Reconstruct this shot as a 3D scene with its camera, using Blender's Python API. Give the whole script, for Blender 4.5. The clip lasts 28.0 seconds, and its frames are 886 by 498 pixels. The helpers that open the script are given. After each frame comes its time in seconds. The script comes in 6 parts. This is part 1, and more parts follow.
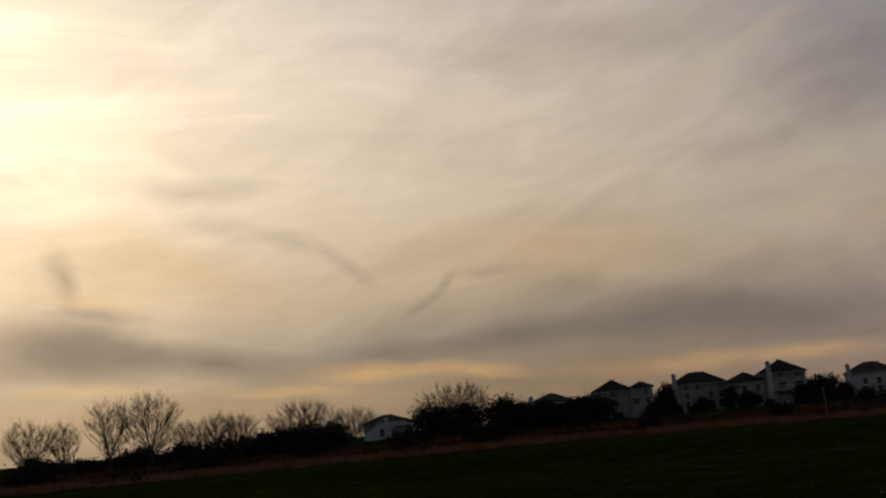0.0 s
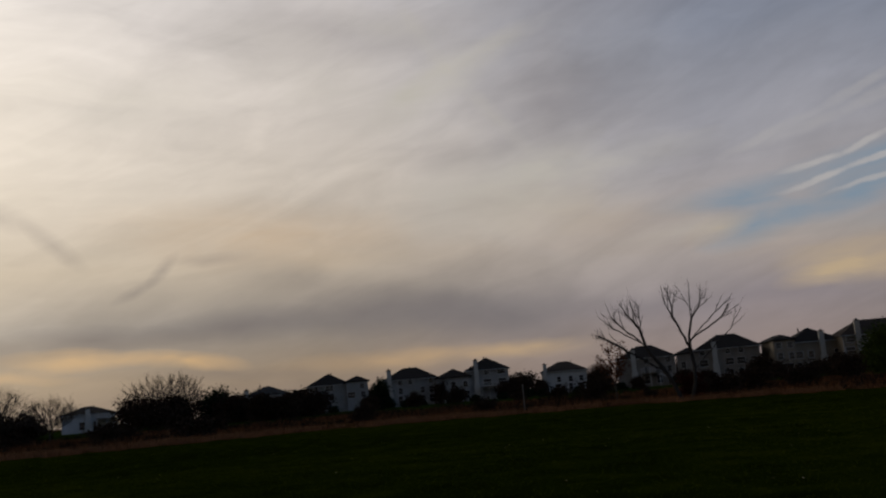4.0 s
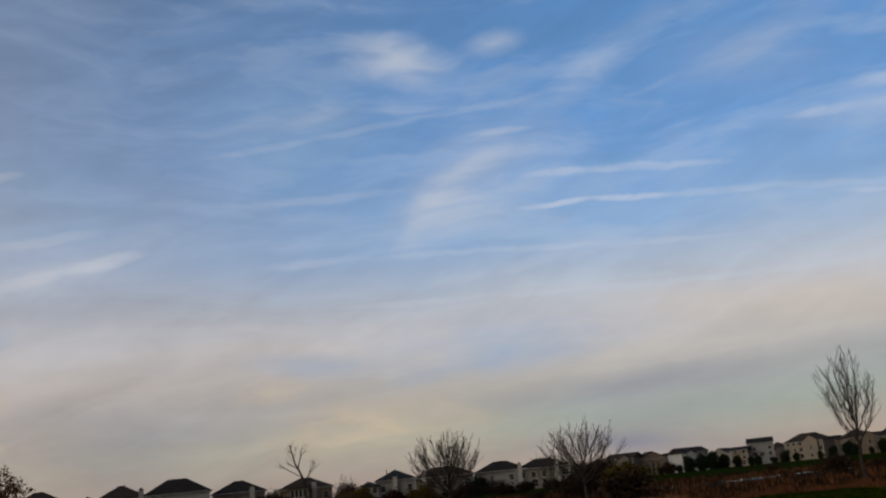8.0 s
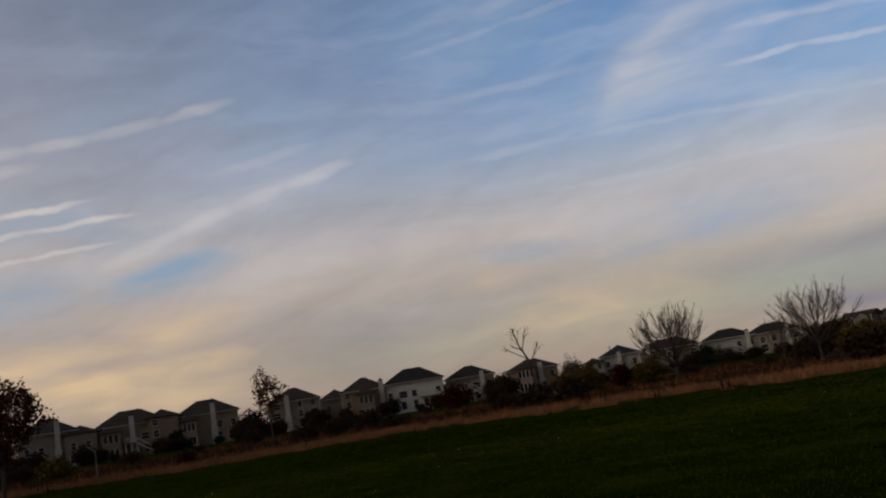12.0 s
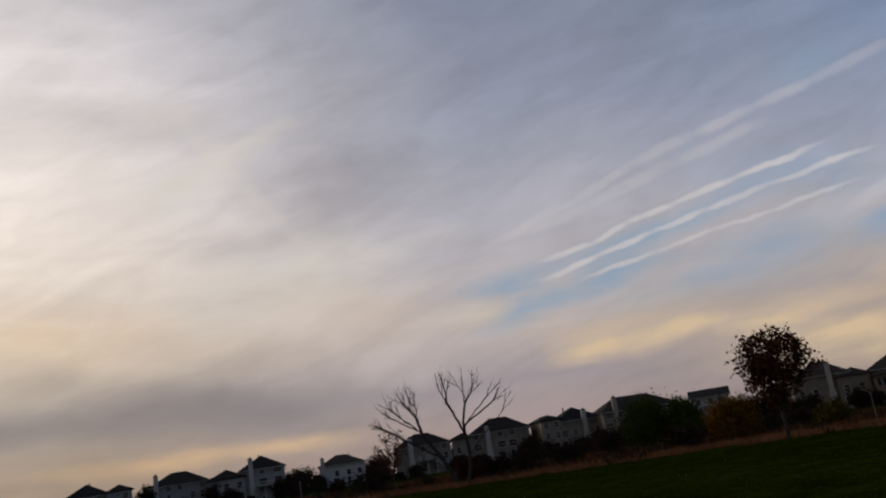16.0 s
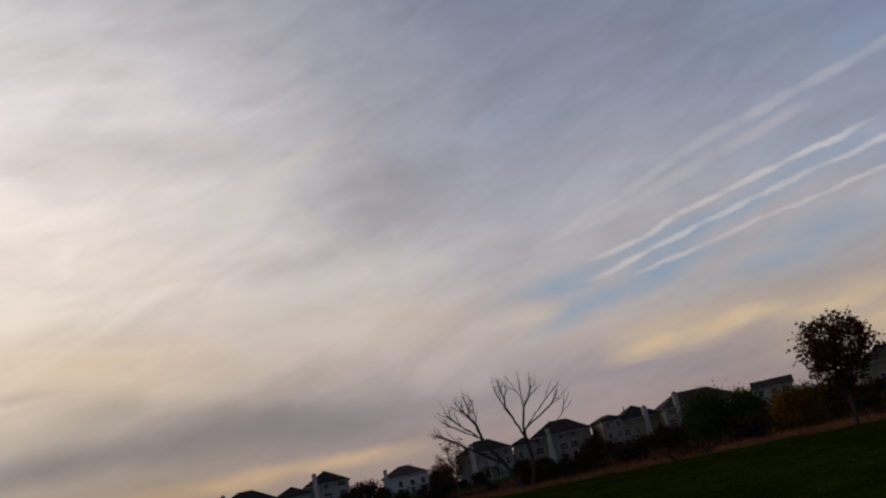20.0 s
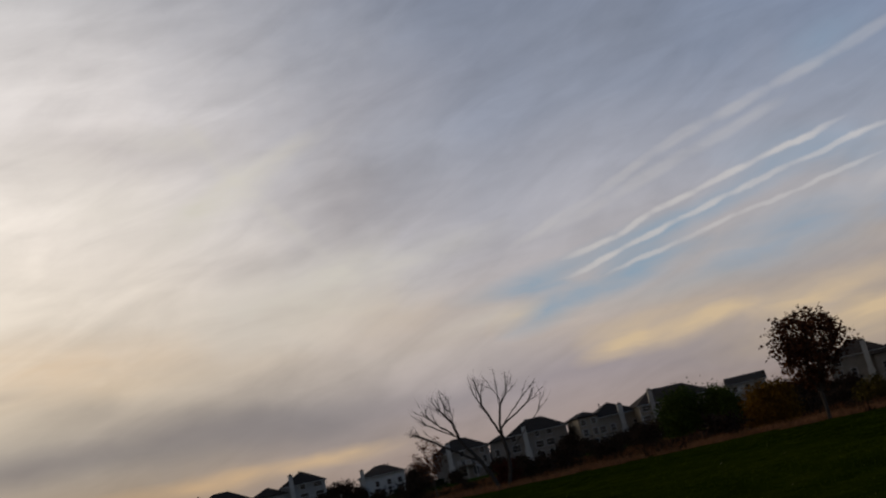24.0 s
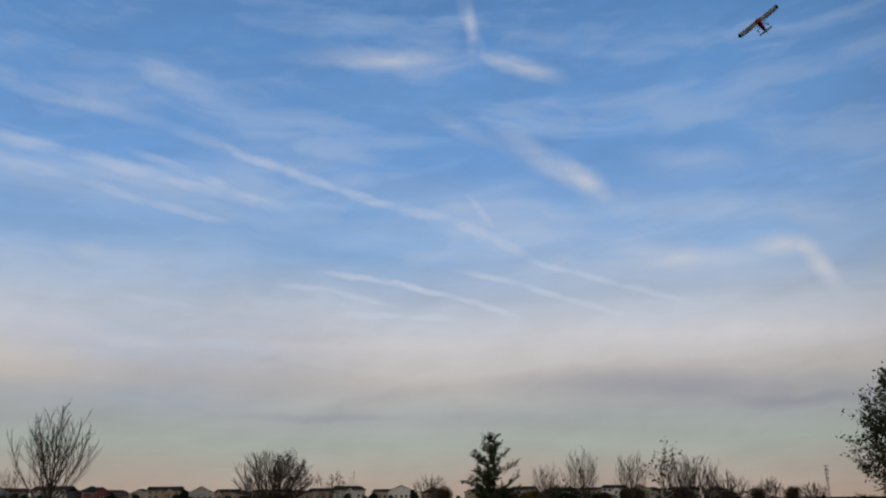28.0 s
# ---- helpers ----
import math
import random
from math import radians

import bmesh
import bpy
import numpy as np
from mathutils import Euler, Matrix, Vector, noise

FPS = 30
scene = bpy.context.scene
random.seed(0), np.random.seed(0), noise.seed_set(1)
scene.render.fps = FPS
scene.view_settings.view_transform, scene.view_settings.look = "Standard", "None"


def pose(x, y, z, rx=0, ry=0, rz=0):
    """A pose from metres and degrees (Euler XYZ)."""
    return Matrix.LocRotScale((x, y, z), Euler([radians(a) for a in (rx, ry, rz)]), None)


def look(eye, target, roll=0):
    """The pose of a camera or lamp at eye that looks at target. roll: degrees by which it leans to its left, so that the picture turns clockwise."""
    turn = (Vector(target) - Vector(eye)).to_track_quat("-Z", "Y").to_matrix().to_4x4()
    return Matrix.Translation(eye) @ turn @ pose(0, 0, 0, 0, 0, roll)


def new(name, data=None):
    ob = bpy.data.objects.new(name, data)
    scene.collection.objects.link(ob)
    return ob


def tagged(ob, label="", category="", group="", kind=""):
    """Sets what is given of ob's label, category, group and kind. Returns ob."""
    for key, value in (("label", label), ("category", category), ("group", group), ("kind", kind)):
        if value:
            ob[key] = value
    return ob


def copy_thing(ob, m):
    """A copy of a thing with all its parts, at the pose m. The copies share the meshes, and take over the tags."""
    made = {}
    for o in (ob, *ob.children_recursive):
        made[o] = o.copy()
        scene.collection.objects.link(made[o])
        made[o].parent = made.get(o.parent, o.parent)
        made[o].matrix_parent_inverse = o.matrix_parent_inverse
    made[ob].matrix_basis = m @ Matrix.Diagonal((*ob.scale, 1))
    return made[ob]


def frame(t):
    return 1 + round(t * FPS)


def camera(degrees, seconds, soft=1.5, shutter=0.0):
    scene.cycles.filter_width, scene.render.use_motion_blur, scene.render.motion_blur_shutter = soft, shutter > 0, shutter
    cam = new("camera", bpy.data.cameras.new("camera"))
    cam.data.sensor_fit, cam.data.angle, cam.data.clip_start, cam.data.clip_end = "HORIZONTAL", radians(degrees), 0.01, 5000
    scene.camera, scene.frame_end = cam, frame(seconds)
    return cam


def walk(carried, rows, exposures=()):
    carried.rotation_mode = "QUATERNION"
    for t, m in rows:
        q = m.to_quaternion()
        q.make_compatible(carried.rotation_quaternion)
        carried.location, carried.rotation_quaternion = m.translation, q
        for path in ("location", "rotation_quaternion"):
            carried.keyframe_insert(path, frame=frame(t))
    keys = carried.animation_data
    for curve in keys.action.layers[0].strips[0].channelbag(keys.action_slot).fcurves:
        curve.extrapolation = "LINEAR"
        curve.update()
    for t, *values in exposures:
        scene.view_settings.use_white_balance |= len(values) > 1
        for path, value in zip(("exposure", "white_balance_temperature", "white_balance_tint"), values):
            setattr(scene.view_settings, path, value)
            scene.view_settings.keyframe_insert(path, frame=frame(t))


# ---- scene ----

# ---------------------------------------------------------------- camera
def view(az, el, roll):
    """Camera pose at eye height, turned by az degrees clockwise from +y."""
    return pose(0, 0, 1.6, 90 + el, 0, -az) @ pose(0, 0, 0, 0, 0, roll)


cam = camera(52.2, 28.0, soft=2.2)
ROWS = [
    (0, -39.08, 11.20, -5.16), (0.5, -37.12, 10.78, -5.20), (1, -36.40, 9.29, -3.02), (1.5, -33.71, 11.01, -2.63),
    (2, -32.88, 10.87, -2.31), (2.5, -31.34, 11.90, -2.09), (3, -28.75, 12.72, -3.13), (3.5, -24.69, 9.88, -4.28),
    (5.5, -18.68, 8.86, -5.48), (6, -19.04, 7.96, -4.84), (6.5, -15.91, 7.07, -4.81), (7, -0.64, 3.00, -4.95),
    (7.5, 20.89, 8.49, -4.70), (8, 53.14, 15.03, -5.76), (8.5, 72.92, 12.81, -5.28), (9, 78.33, 13.12, -1.25),
    (9.5, 77.44, 13.65, -0.27), (10, 77.67, 14.17, -1.67), (10.5, 71.43, 12.36, -2.59), (11, 66.01, 13.50, -3.38),
    (11.5, 55.89, 11.80, -5.44), (12, 39.06, 9.41, -9.19), (12.5, 21.94, 10.21, -6.20), (13, 6.05, 8.54, -1.94),
    (13.2, -0.00, 8.05, -1.55), (13.5, -2.68, 10.04, -5.47), (15.5, -7.77, 12.51, -6.91), (16, -6.57, 13.33, -8.91),
    (16.5, -5.57, 14.13, -9.80), (17, -5.22, 14.05, -10.47), (17.5, -5.49, 13.58, -10.90), (18, -6.16, 12.88, -11.25),
    (18.5, -6.20, 13.34, -11.98), (19, -6.74, 13.50, -12.29), (19.5, -8.31, 13.80, -12.36), (20, -9.59, 14.31, -11.98),
    (20.5, -10.02, 14.49, -11.71), (21, -9.60, 15.91, -11.56), (21.5, -9.00, 15.25, -12.61), (23.5, -9.03, 14.20, -12.52),
    (24, -8.04, 13.91, -12.68), (24.5, -3.40, 9.20, -14.34), (25, -0.72, 1.95, -8.02), (25.5, 12.39, 2.93, -5.20),
    (26, 58.66, 11.06, -8.64), (26.5, 99.60, 12.90, -7.80), (26.6, 103.57, 12.97, -7.52), (27, 100.32, 12.71, -0.80), (27.5, 106.67, 15.55, 1.40),
    (28, 108.21, 15.55, -0.62),
]
walk(cam, [(t, view(a, e, r)) for t, a, e, r in ROWS],
     exposures=[(0.0, -0.74, 7350, 11), (1.0, -0.88, 7300, 11), (1.5, -0.83, 7000, 10), (3.0, -0.70, 6300, 9), (5.5, -0.34, 6200, 9), (7.0, -0.24, 6050, 4),
                (8.0, 0.0, 6200, 8), (9.0, 0.0, 6050, 6), (10.0, 0.0, 6080, 6), (11.0, 0.0, 6350, 9), (12.0, -0.10, 6600, 11), (13.0, 0.0, 6150, 9), (17.0, -0.18, 6220, 12), (21.0, -0.22, 6170, 11),
                (25.0, -0.14, 6350, 8), (26.0, 0.0, 6550, 11), (28.0, 0.0, 6150, 9)])

# ---------------------------------------------------------------- sky and sun
SUN_AZ, SUN_EL = -67.0, 20.0
world = bpy.data.worlds.new("world")
scene.world = world
world.use_nodes = True
WT = world.node_tree
WT.nodes.clear()


def node(tree, what, **props):
    n = tree.nodes.new(what)
    for k, v in props.items():
        if k == "op":
            n.operation = v
        elif k == "kind":
            n.gradient_type = v
        elif k == "sky":
            n.sky_type = v
        elif k == "data":
            n.data_type = v
        elif k == "blend":
            n.blend_type = v
        elif k == "mapping":
            n.vector_type = v
        elif k == "smooth":
            n.interpolation_type = "SMOOTHSTEP"
    return n


def wire(tree, sock, value):
    if isinstance(value, (int, float)):
        sock.default_value = value
    elif isinstance(value, tuple):
        sock.default_value = value
    else:
        tree.links.new(value, sock)


def calc(tree, op, a, b=0.0, c=0.0):
    n = node(tree, "ShaderNodeMath", op=op)
    wire(tree, n.inputs[0], a)
    wire(tree, n.inputs[1], b)
    wire(tree, n.inputs[2], c)
    return n.outputs[0]


def blend(tree, fac, a, b, how="MIX"):
    n = node(tree, "ShaderNodeMix", data="RGBA", blend=how)
    n.clamp_factor = True
    wire(tree, n.inputs["Factor"], fac)
    wire(tree, n.inputs[6], a)
    wire(tree, n.inputs[7], b)
    return n.outputs[2]


def span(tree, v, a, b, c=0.0, d=1.0):
    n = node(tree, "ShaderNodeMapRange", smooth=True)
    for i, x in enumerate((v, a, b, c, d)):
        wire(tree, n.inputs[i], x)
    return n.outputs[0]


def ramp(tree, fac, stops):
    n = node(tree, "ShaderNodeValToRGB")
    e = n.color_ramp.elements
    while len(e) < len(stops):
        e.new(0.5)
    for i, (p, c) in enumerate(stops):
        e[i].position = p
        e[i].color = (*c, 1) if isinstance(c, tuple) else (c, c, c, 1)
    wire(tree, n.inputs[0], fac)
    return n.outputs[0]


def noise_tex(tree, vec, scale, detail=4.0, rough=0.55, distort=0.0):
    n = node(tree, "ShaderNodeTexNoise")
    if vec is not None:
        tree.links.new(vec, n.inputs["Vector"])
    n.inputs["Scale"].default_value = scale
    n.inputs["Detail"].default_value = detail
    n.inputs["Roughness"].default_value = rough
    n.inputs["Distortion"].default_value = distort
    return n.outputs["Fac"]


def world_sky():
    t = WT
    co = node(t, "ShaderNodeTexCoord").outputs["Generated"]
    sep = node(t, "ShaderNodeSeparateXYZ")
    t.links.new(co, sep.inputs[0])
    az = calc(t, "MULTIPLY", calc(t, "ARCTAN2", sep.outputs[0], sep.outputs[1]), 57.2958)
    el = calc(t, "MULTIPLY", calc(t, "ARCSINE", sep.outputs[2]), 57.2958)
    # slow drift of the cloud shapes, so that no streak is ruled straight
    big = noise_tex(t, co, 7.0, 3.0)
    fine = noise_tex(t, co, 26.0, 3.0)
    wob = calc(t, "ADD", calc(t, "MULTIPLY_ADD", big, 3.4, -1.7), calc(t, "MULTIPLY_ADD", fine, 0.6, -0.3))
    pos = node(t, "ShaderNodeCombineXYZ")
    wire(t, pos.inputs[0], calc(t, "ADD", az, wob))
    wire(t, pos.inputs[1], calc(t, "MULTIPLY_ADD", wob, 0.42, el))
    P = pos.outputs[0]
    sharp = node(t, "ShaderNodeCombineXYZ")
    wire(t, sharp.inputs[0], az)
    wire(t, sharp.inputs[1], calc(t, "MULTIPLY_ADD", calc(t, "SUBTRACT", fine, 0.5), 0.55, el))
    Q = sharp.outputs[0]

    def lines(rows, where, acc=None):
        """Thin trails, even along their middle and fading at the ends: the strongest at each place."""
        for a0, e0, a1, e1, w, s in rows:
            m = node(t, "ShaderNodeMapping", mapping="TEXTURE")
            m.inputs["Location"].default_value = ((a0 + a1) / 2, (e0 + e1) / 2, 0)
            m.inputs["Rotation"].default_value = (0, 0, math.atan2(e1 - e0, a1 - a0))
            m.inputs["Scale"].default_value = (math.hypot(a1 - a0, e1 - e0) * 0.75, w, 1)
            t.links.new(where, m.inputs[0])
            g = node(t, "ShaderNodeTexGradient", kind="SPHERICAL")
            t.links.new(m.outputs[0], g.inputs[0])
            here = calc(t, "MINIMUM", calc(t, "MULTIPLY", g.outputs["Fac"], s * 1.7), s)
            acc = here if acc is None else calc(t, "MAXIMUM", acc, here)
        return acc

    def streaks(rows, where, acc=None):
        """Sum of soft, long clouds: az and el of both ends, half width, strength."""
        for a0, e0, a1, e1, w, s in rows:
            m = node(t, "ShaderNodeMapping", mapping="TEXTURE")
            half = max(math.hypot(a1 - a0, e1 - e0) / 2, 0.01) * 1.12 + w * 0.6
            m.inputs["Location"].default_value = ((a0 + a1) / 2, (e0 + e1) / 2, 0)
            m.inputs["Rotation"].default_value = (0, 0, math.atan2(e1 - e0, a1 - a0))
            m.inputs["Scale"].default_value = (half, w, 1)
            t.links.new(where, m.inputs[0])
            g = node(t, "ShaderNodeTexGradient", kind="SPHERICAL")
            t.links.new(m.outputs[0], g.inputs[0])
            acc = calc(t, "MULTIPLY_ADD", g.outputs["Fac"], s, 0.0 if acc is None else acc)
        return acc

    # vapour trails, cirrus, sunlit, warm, shaded, mauve and clear stretches
    def run_of(pts, w, k):
        """One trail through (az, el) points, as rows for lines()."""
        return [(*p, *q, w, k) for p, q in zip(pts, pts[1:])]

    trails = lines(run_of(((-.2, 11.6), (3.0, 12.1), (5.4, 12.9), (8.4, 13.5), (12.4, 14.2), (17.0, 14.8)), .26, .85)
                   + run_of(((-.2, 10.5), (3.2, 11.3), (6.8, 12.0), (10.2, 12.7), (14.1, 13.3), (19.5, 13.9)), .24, .80)
                   + run_of(((2.4, 10.1), (6.7, 10.8), (10.4, 11.4), (14.0, 11.8), (18.4, 12.3)), .20, .58), Q)
    trails = lines(run_of(((-3.0, 13.2), (2.4, 14.9), (6.5, 16.4), (10.5, 17.3), (14.4, 18.0), (18.0, 18.6), (22.5, 19.4), (26.5, 20.2)), .42, .36)
                   + run_of(((-1.0, 13.5), (3.2, 14.5), (8.7, 15.8), (14.3, 17.0)), .50, .30)
                   + run_of(((-14.0, 14.0), (-9.0, 14.3), (-4.1, 14.8)), .36, .22)
                   + run_of(((18.4, 10.9), (22.8, 12.6), (26.2, 13.8), (29.5, 14.7), (33.5, 15.6)), .55, .44)
                   + run_of(((26.0, 16.0), (31.0, 17.0)), .40, .22), Q, trails)
    trails2 = lines([
        (39.0, 21.6, 45.1, 22.5, 0.29, .19), (45.1, 22.5, 51.4, 23.3, 0.29, .19), (51.4, 23.3, 59.6, 23.8, 0.29, .19), (43.4, 23.5, 47.1, 24.2, 0.49, .18), (49.3, 24.1, 54.0, 23.8, 0.39, .21),
        (55.8, 22.0, 59.5, 22.0, 0.29, .33), (41.0, 18.6, 49.7, 18.9, 0.39, .24), (59.4, 19.0, 63.2, 18.9, 0.34, .45), (63.2, 18.9, 70.6, 18.0, 0.34, .45), (59.0, 17.0, 63.1, 17.0, 0.26, .72),
        (63.1, 17.0, 67.9, 16.5, 0.26, .72), (67.9, 16.5, 74.2, 15.9, 0.31, .30), (74.2, 15.9, 81.2, 14.7, 0.31, .30), (78.2, 14.7, 80.5, 14.4, 0.25, .36), (42.1, 14.6, 46.7, 14.9, 0.34, .30)], Q)
    trails2 = lines([
        (49.0, 14.8, 55.7, 14.7, 0.27, .27), (55.7, 14.7, 62.9, 14.2, 0.27, .27), (62.9, 14.2, 70.3, 13.5, 0.27, .27), (52.5, 12.9, 56.4, 13.2, 0.49, .18), (56.4, 13.2, 60.7, 13.9, 0.49, .18),
        (46.7, 11.9, 55.6, 11.8, 0.27, .24), (55.6, 11.8, 73.7, 10.9, 0.27, .24), (76.4, 19.6, 80.0, 19.4, 0.39, .30), (80.0, 19.4, 84.5, 18.8, 0.39, .30), (85.5, 18.6, 89.1, 17.8, 0.35, .39),
        (89.1, 17.8, 93.6, 17.0, 0.35, .39), (88.2, 20.7, 92.3, 19.7, 0.39, .36), (92.3, 19.7, 94.0, 19.0, 0.39, .36), (80.1, 23.6, 85.0, 23.1, 0.53, .24), (85.0, 23.1, 90.2, 22.5, 0.53, .24)], Q, trails2)
    trails2 = lines([
        (90.2, 22.5, 93.9, 21.4, 0.53, .24), (93.9, 21.4, 97.6, 20.4, 0.39, .45), (97.6, 20.4, 101.3, 19.2, 0.39, .45), (101.3, 19.2, 105.1, 18.2, 0.39, .45), (105.1, 18.2, 108.8, 17.4, 0.44, .36),
        (108.8, 17.4, 111.4, 16.2, 0.44, .36), (111.4, 16.2, 113.6, 15.1, 0.44, .36), (114.0, 14.7, 116.5, 13.9, 0.26, .42), (116.5, 13.9, 119.6, 12.9, 0.26, .42), (119.6, 12.9, 123.4, 11.7, 0.26, .42),
        (80.4, 20.6, 84.3, 20.2, 0.53, .37), (84.3, 20.2, 89.7, 19.4, 0.53, .37), (89.7, 19.4, 94.0, 18.6, 0.53, .37), (94.0, 18.6, 97.7, 17.9, 0.53, .37), (100.7, 14.0, 104.4, 13.6, 0.26, .66)], Q, trails2)
    trails2 = lines([
        (104.4, 13.6, 108.8, 12.5, 0.26, .66), (108.8, 12.5, 112.4, 11.4, 0.26, .66), (97.8, 13.2, 100.7, 12.9, 0.26, .39), (100.7, 12.9, 104.7, 12.0, 0.26, .39), (109.5, 14.1, 113.2, 13.2, 0.26, .54),
        (113.2, 13.2, 116.0, 12.2, 0.26, .54), (116.0, 12.2, 119.2, 11.2, 0.26, .54), (88.3, 12.1, 92.4, 11.6, 0.25, .27), (101.5, 11.4, 105.8, 11.3, 0.29, .42), (105.8, 11.3, 108.9, 11.1, 0.29, .42),
        (110.0, 18.8, 111.4, 17.1, 0.29, .27)], Q, trails2)
    cirrus = streaks([
        (50.7, 16.0, 56.5, 21.6, 3.00, .72), (55.8, 20.9, 62.9, 20.5, 2.60, .50), (59.6, 22.6, 70.7, 27.9, 1.40, .50), (48.1, 27.7, 54.0, 26.5, 2.00, .75), (55.9, 27.1, 60.1, 27.6, 1.00, .60),
        (70.3, 23.2, 80.8, 25.7, 1.20, .40), (84.2, 24.0, 89.4, 23.9, 1.60, .40), (74.5, 19.8, 93.7, 17.2, 1.30, .45), (66.7, 15.8, 87.9, 14.3, 1.20, .40), (84.7, 15.0, 86.9, 14.5, .60, .50),
        (52.8, 17.8, 59.4, 17.7, 2.60, .55), (40.5, 23.1, 48.5, 24.1, 1.30, .30), (59.3, 13.8, 80.9, 12.6, 1.60, .30), (110.5, 23.6, 118.7, 18.6, 1.10, .80), (116.4, 20.3, 119.1, 18.7, .80, .50)], P)
    cirrus = streaks([
        (98.0, 27.3, 111.3, 27.2, 1.00, .70), (111.0, 27.5, 117.1, 26.0, .90, .60), (109.9, 31.3, 110.8, 27.7, .70, .60), (87.8, 26.1, 92.5, 24.8, 1.20, .50), (119.4, 14.8, 129.0, 13.9, 1.20, .70),
        (128.2, 14.8, 131.4, 14.4, .90, .80), (130.9, 14.4, 133.1, 11.5, .90, 1.30), (118.2, 18.4, 130.9, 16.4, 1.20, .60), (121.6, 20.2, 128.3, 19.9, 1.20, .40), (106.6, 16.3, 126.6, 13.3, 3.40, .50),
        (102.8, 19.5, 116.3, 16.8, 2.40, .40), (84.4, 19.5, 96.9, 17.9, 1.60, .40), (130.2, 16.3, 135.4, 15.3, 1.80, .50), (81.3, 13.9, 97.8, 15.5, 1.40, .35), (18.5, 11.6, 34.0, 16.2, 1.30, .50)], P, cirrus)
    cirrus = streaks([
        (23.0, 13.0, 34.0, 14.6, 1.60, .45), (21.0, 8.6, 34.0, 10.0, .90, .40), (70.0, 24.5, 78.0, 22.5, 2.60, .35), (92.0, 21.0, 104.0, 20.5, 3.0, .30)], P, cirrus)
    cirrus = streaks([
        (120.1, 14.8, 128.0, 13.8, 0.7, 0.5), (128.0, 14.7, 131.3, 14.4, 0.8, 0.7), (130.6, 14.2, 132.8, 11.7, 0.7, 0.8), (107.4, 24.1, 112.3, 21.9, 0.7, 0.45), (112.3, 21.9, 118.9, 18.6, 0.8, 0.5),
        (116.5, 20.7, 119.3, 18.4, 0.8, 0.45), (110.3, 30.9, 110.4, 27.2, 0.5, 0.45), (98.8, 27.4, 109.0, 27.3, 0.7, 0.4), (111.0, 27.5, 116.7, 25.9, 0.7, 0.45), (120.2, 21.1, 127.2, 19.9, 0.8, 0.3),
        (50.4, 15.3, 53.2, 19.2, 1.4, 0.36), (52.8, 18.8, 58.4, 21.6, 1.4, 0.32), (51.8, 17.1, 57.9, 17.6, 1.3, 0.3), (48.5, 27.7, 55.1, 26.0, 1.8, 0.4), (56.7, 27.4, 59.7, 27.4, 0.9, 0.35)], Q, cirrus)
    bright = streaks([
        (-65.8, 19.2, -56.7, 18.6, 1.30, .70), (-58.4, 18.7, -51.6, 16.2, .90, .60), (-25.8, 17.0, -16.7, 21.4, 1.30, .50), (-23.7, 18.9, -19.4, 21.8, 1.00, .35), (-46.8, 18.5, -33.9, 19.6, 2.60, .35),
        (-65.8, 15.9, -54.4, 16.7, 1.40, .45), (-65.8, 25.0, -55.8, 25.0, 3.00, .50), (-17.1, 13.3, -11.5, 15.4, 1.50, .30), (-25.2, 18.5, -19.8, 20.5, 1.00, .45), (-19.8, 20.5, -14.1, 22.8, .90, .35),
        (-28.0, 24.1, -20.9, 22.7, 1.30, .40), (-36.0, 23.9, -22.6, 17.3, 3.00, .35), (-24.5, 12.3, -10.0, 12.2, 3.40, .75), (-16.8, 13.5, -3.4, 14.3, 1.30, .35), (-9.6, 8.7, -3.2, 9.0, .90, .40)], P)
    bright = streaks([
        (-25.7, 17.8, -21.0, 20.5, .80, .42), (-21.6, 20.2, -15.4, 22.6, .75, .34), (-23.4, 24.8, -20.4, 20.3, .70, .32), (-20.6, 20.6, -14.8, 14.2, .70, .30), (-55.0, 17.0, -50.5, 15.6, .50, .50)], Q, bright)
    warm = streaks([
        (-1.7, 4.9, 3.8, 5.7, .75, .70), (3.0, 5.6, 9.8, 6.1, .70, .75), (9.1, 5.5, 18.3, 6.0, 1.30, .75), (17.6, 6.1, 26.0, 7.1, 1.60, .75), (13.4, 3.9, 20.7, 4.7, 1.10, .80),
        (20.1, 4.5, 25.8, 4.5, 1.00, .70), (7.2, 3.8, 25.6, 3.1, 1.60, .50), (-26.9, 2.8, -19.2, 2.8, .60, .25), (-20.2, 2.8, -12.2, 2.7, .55, .30), (-6.6, 8.2, -2.7, 9.2, .90, .50),
        (-1.3, 6.0, 7.7, 5.9, 1.50, .70), (-3.2, 7.1, 15.4, 5.2, 2.60, .40), (-25.3, 3.4, -12.3, 2.1, .60, .25), (-19.1, 11.8, -5.7, 9.1, 2.40, .35), (-48.4, 3.9, -40.6, 3.8, .80, 1.30)], P)
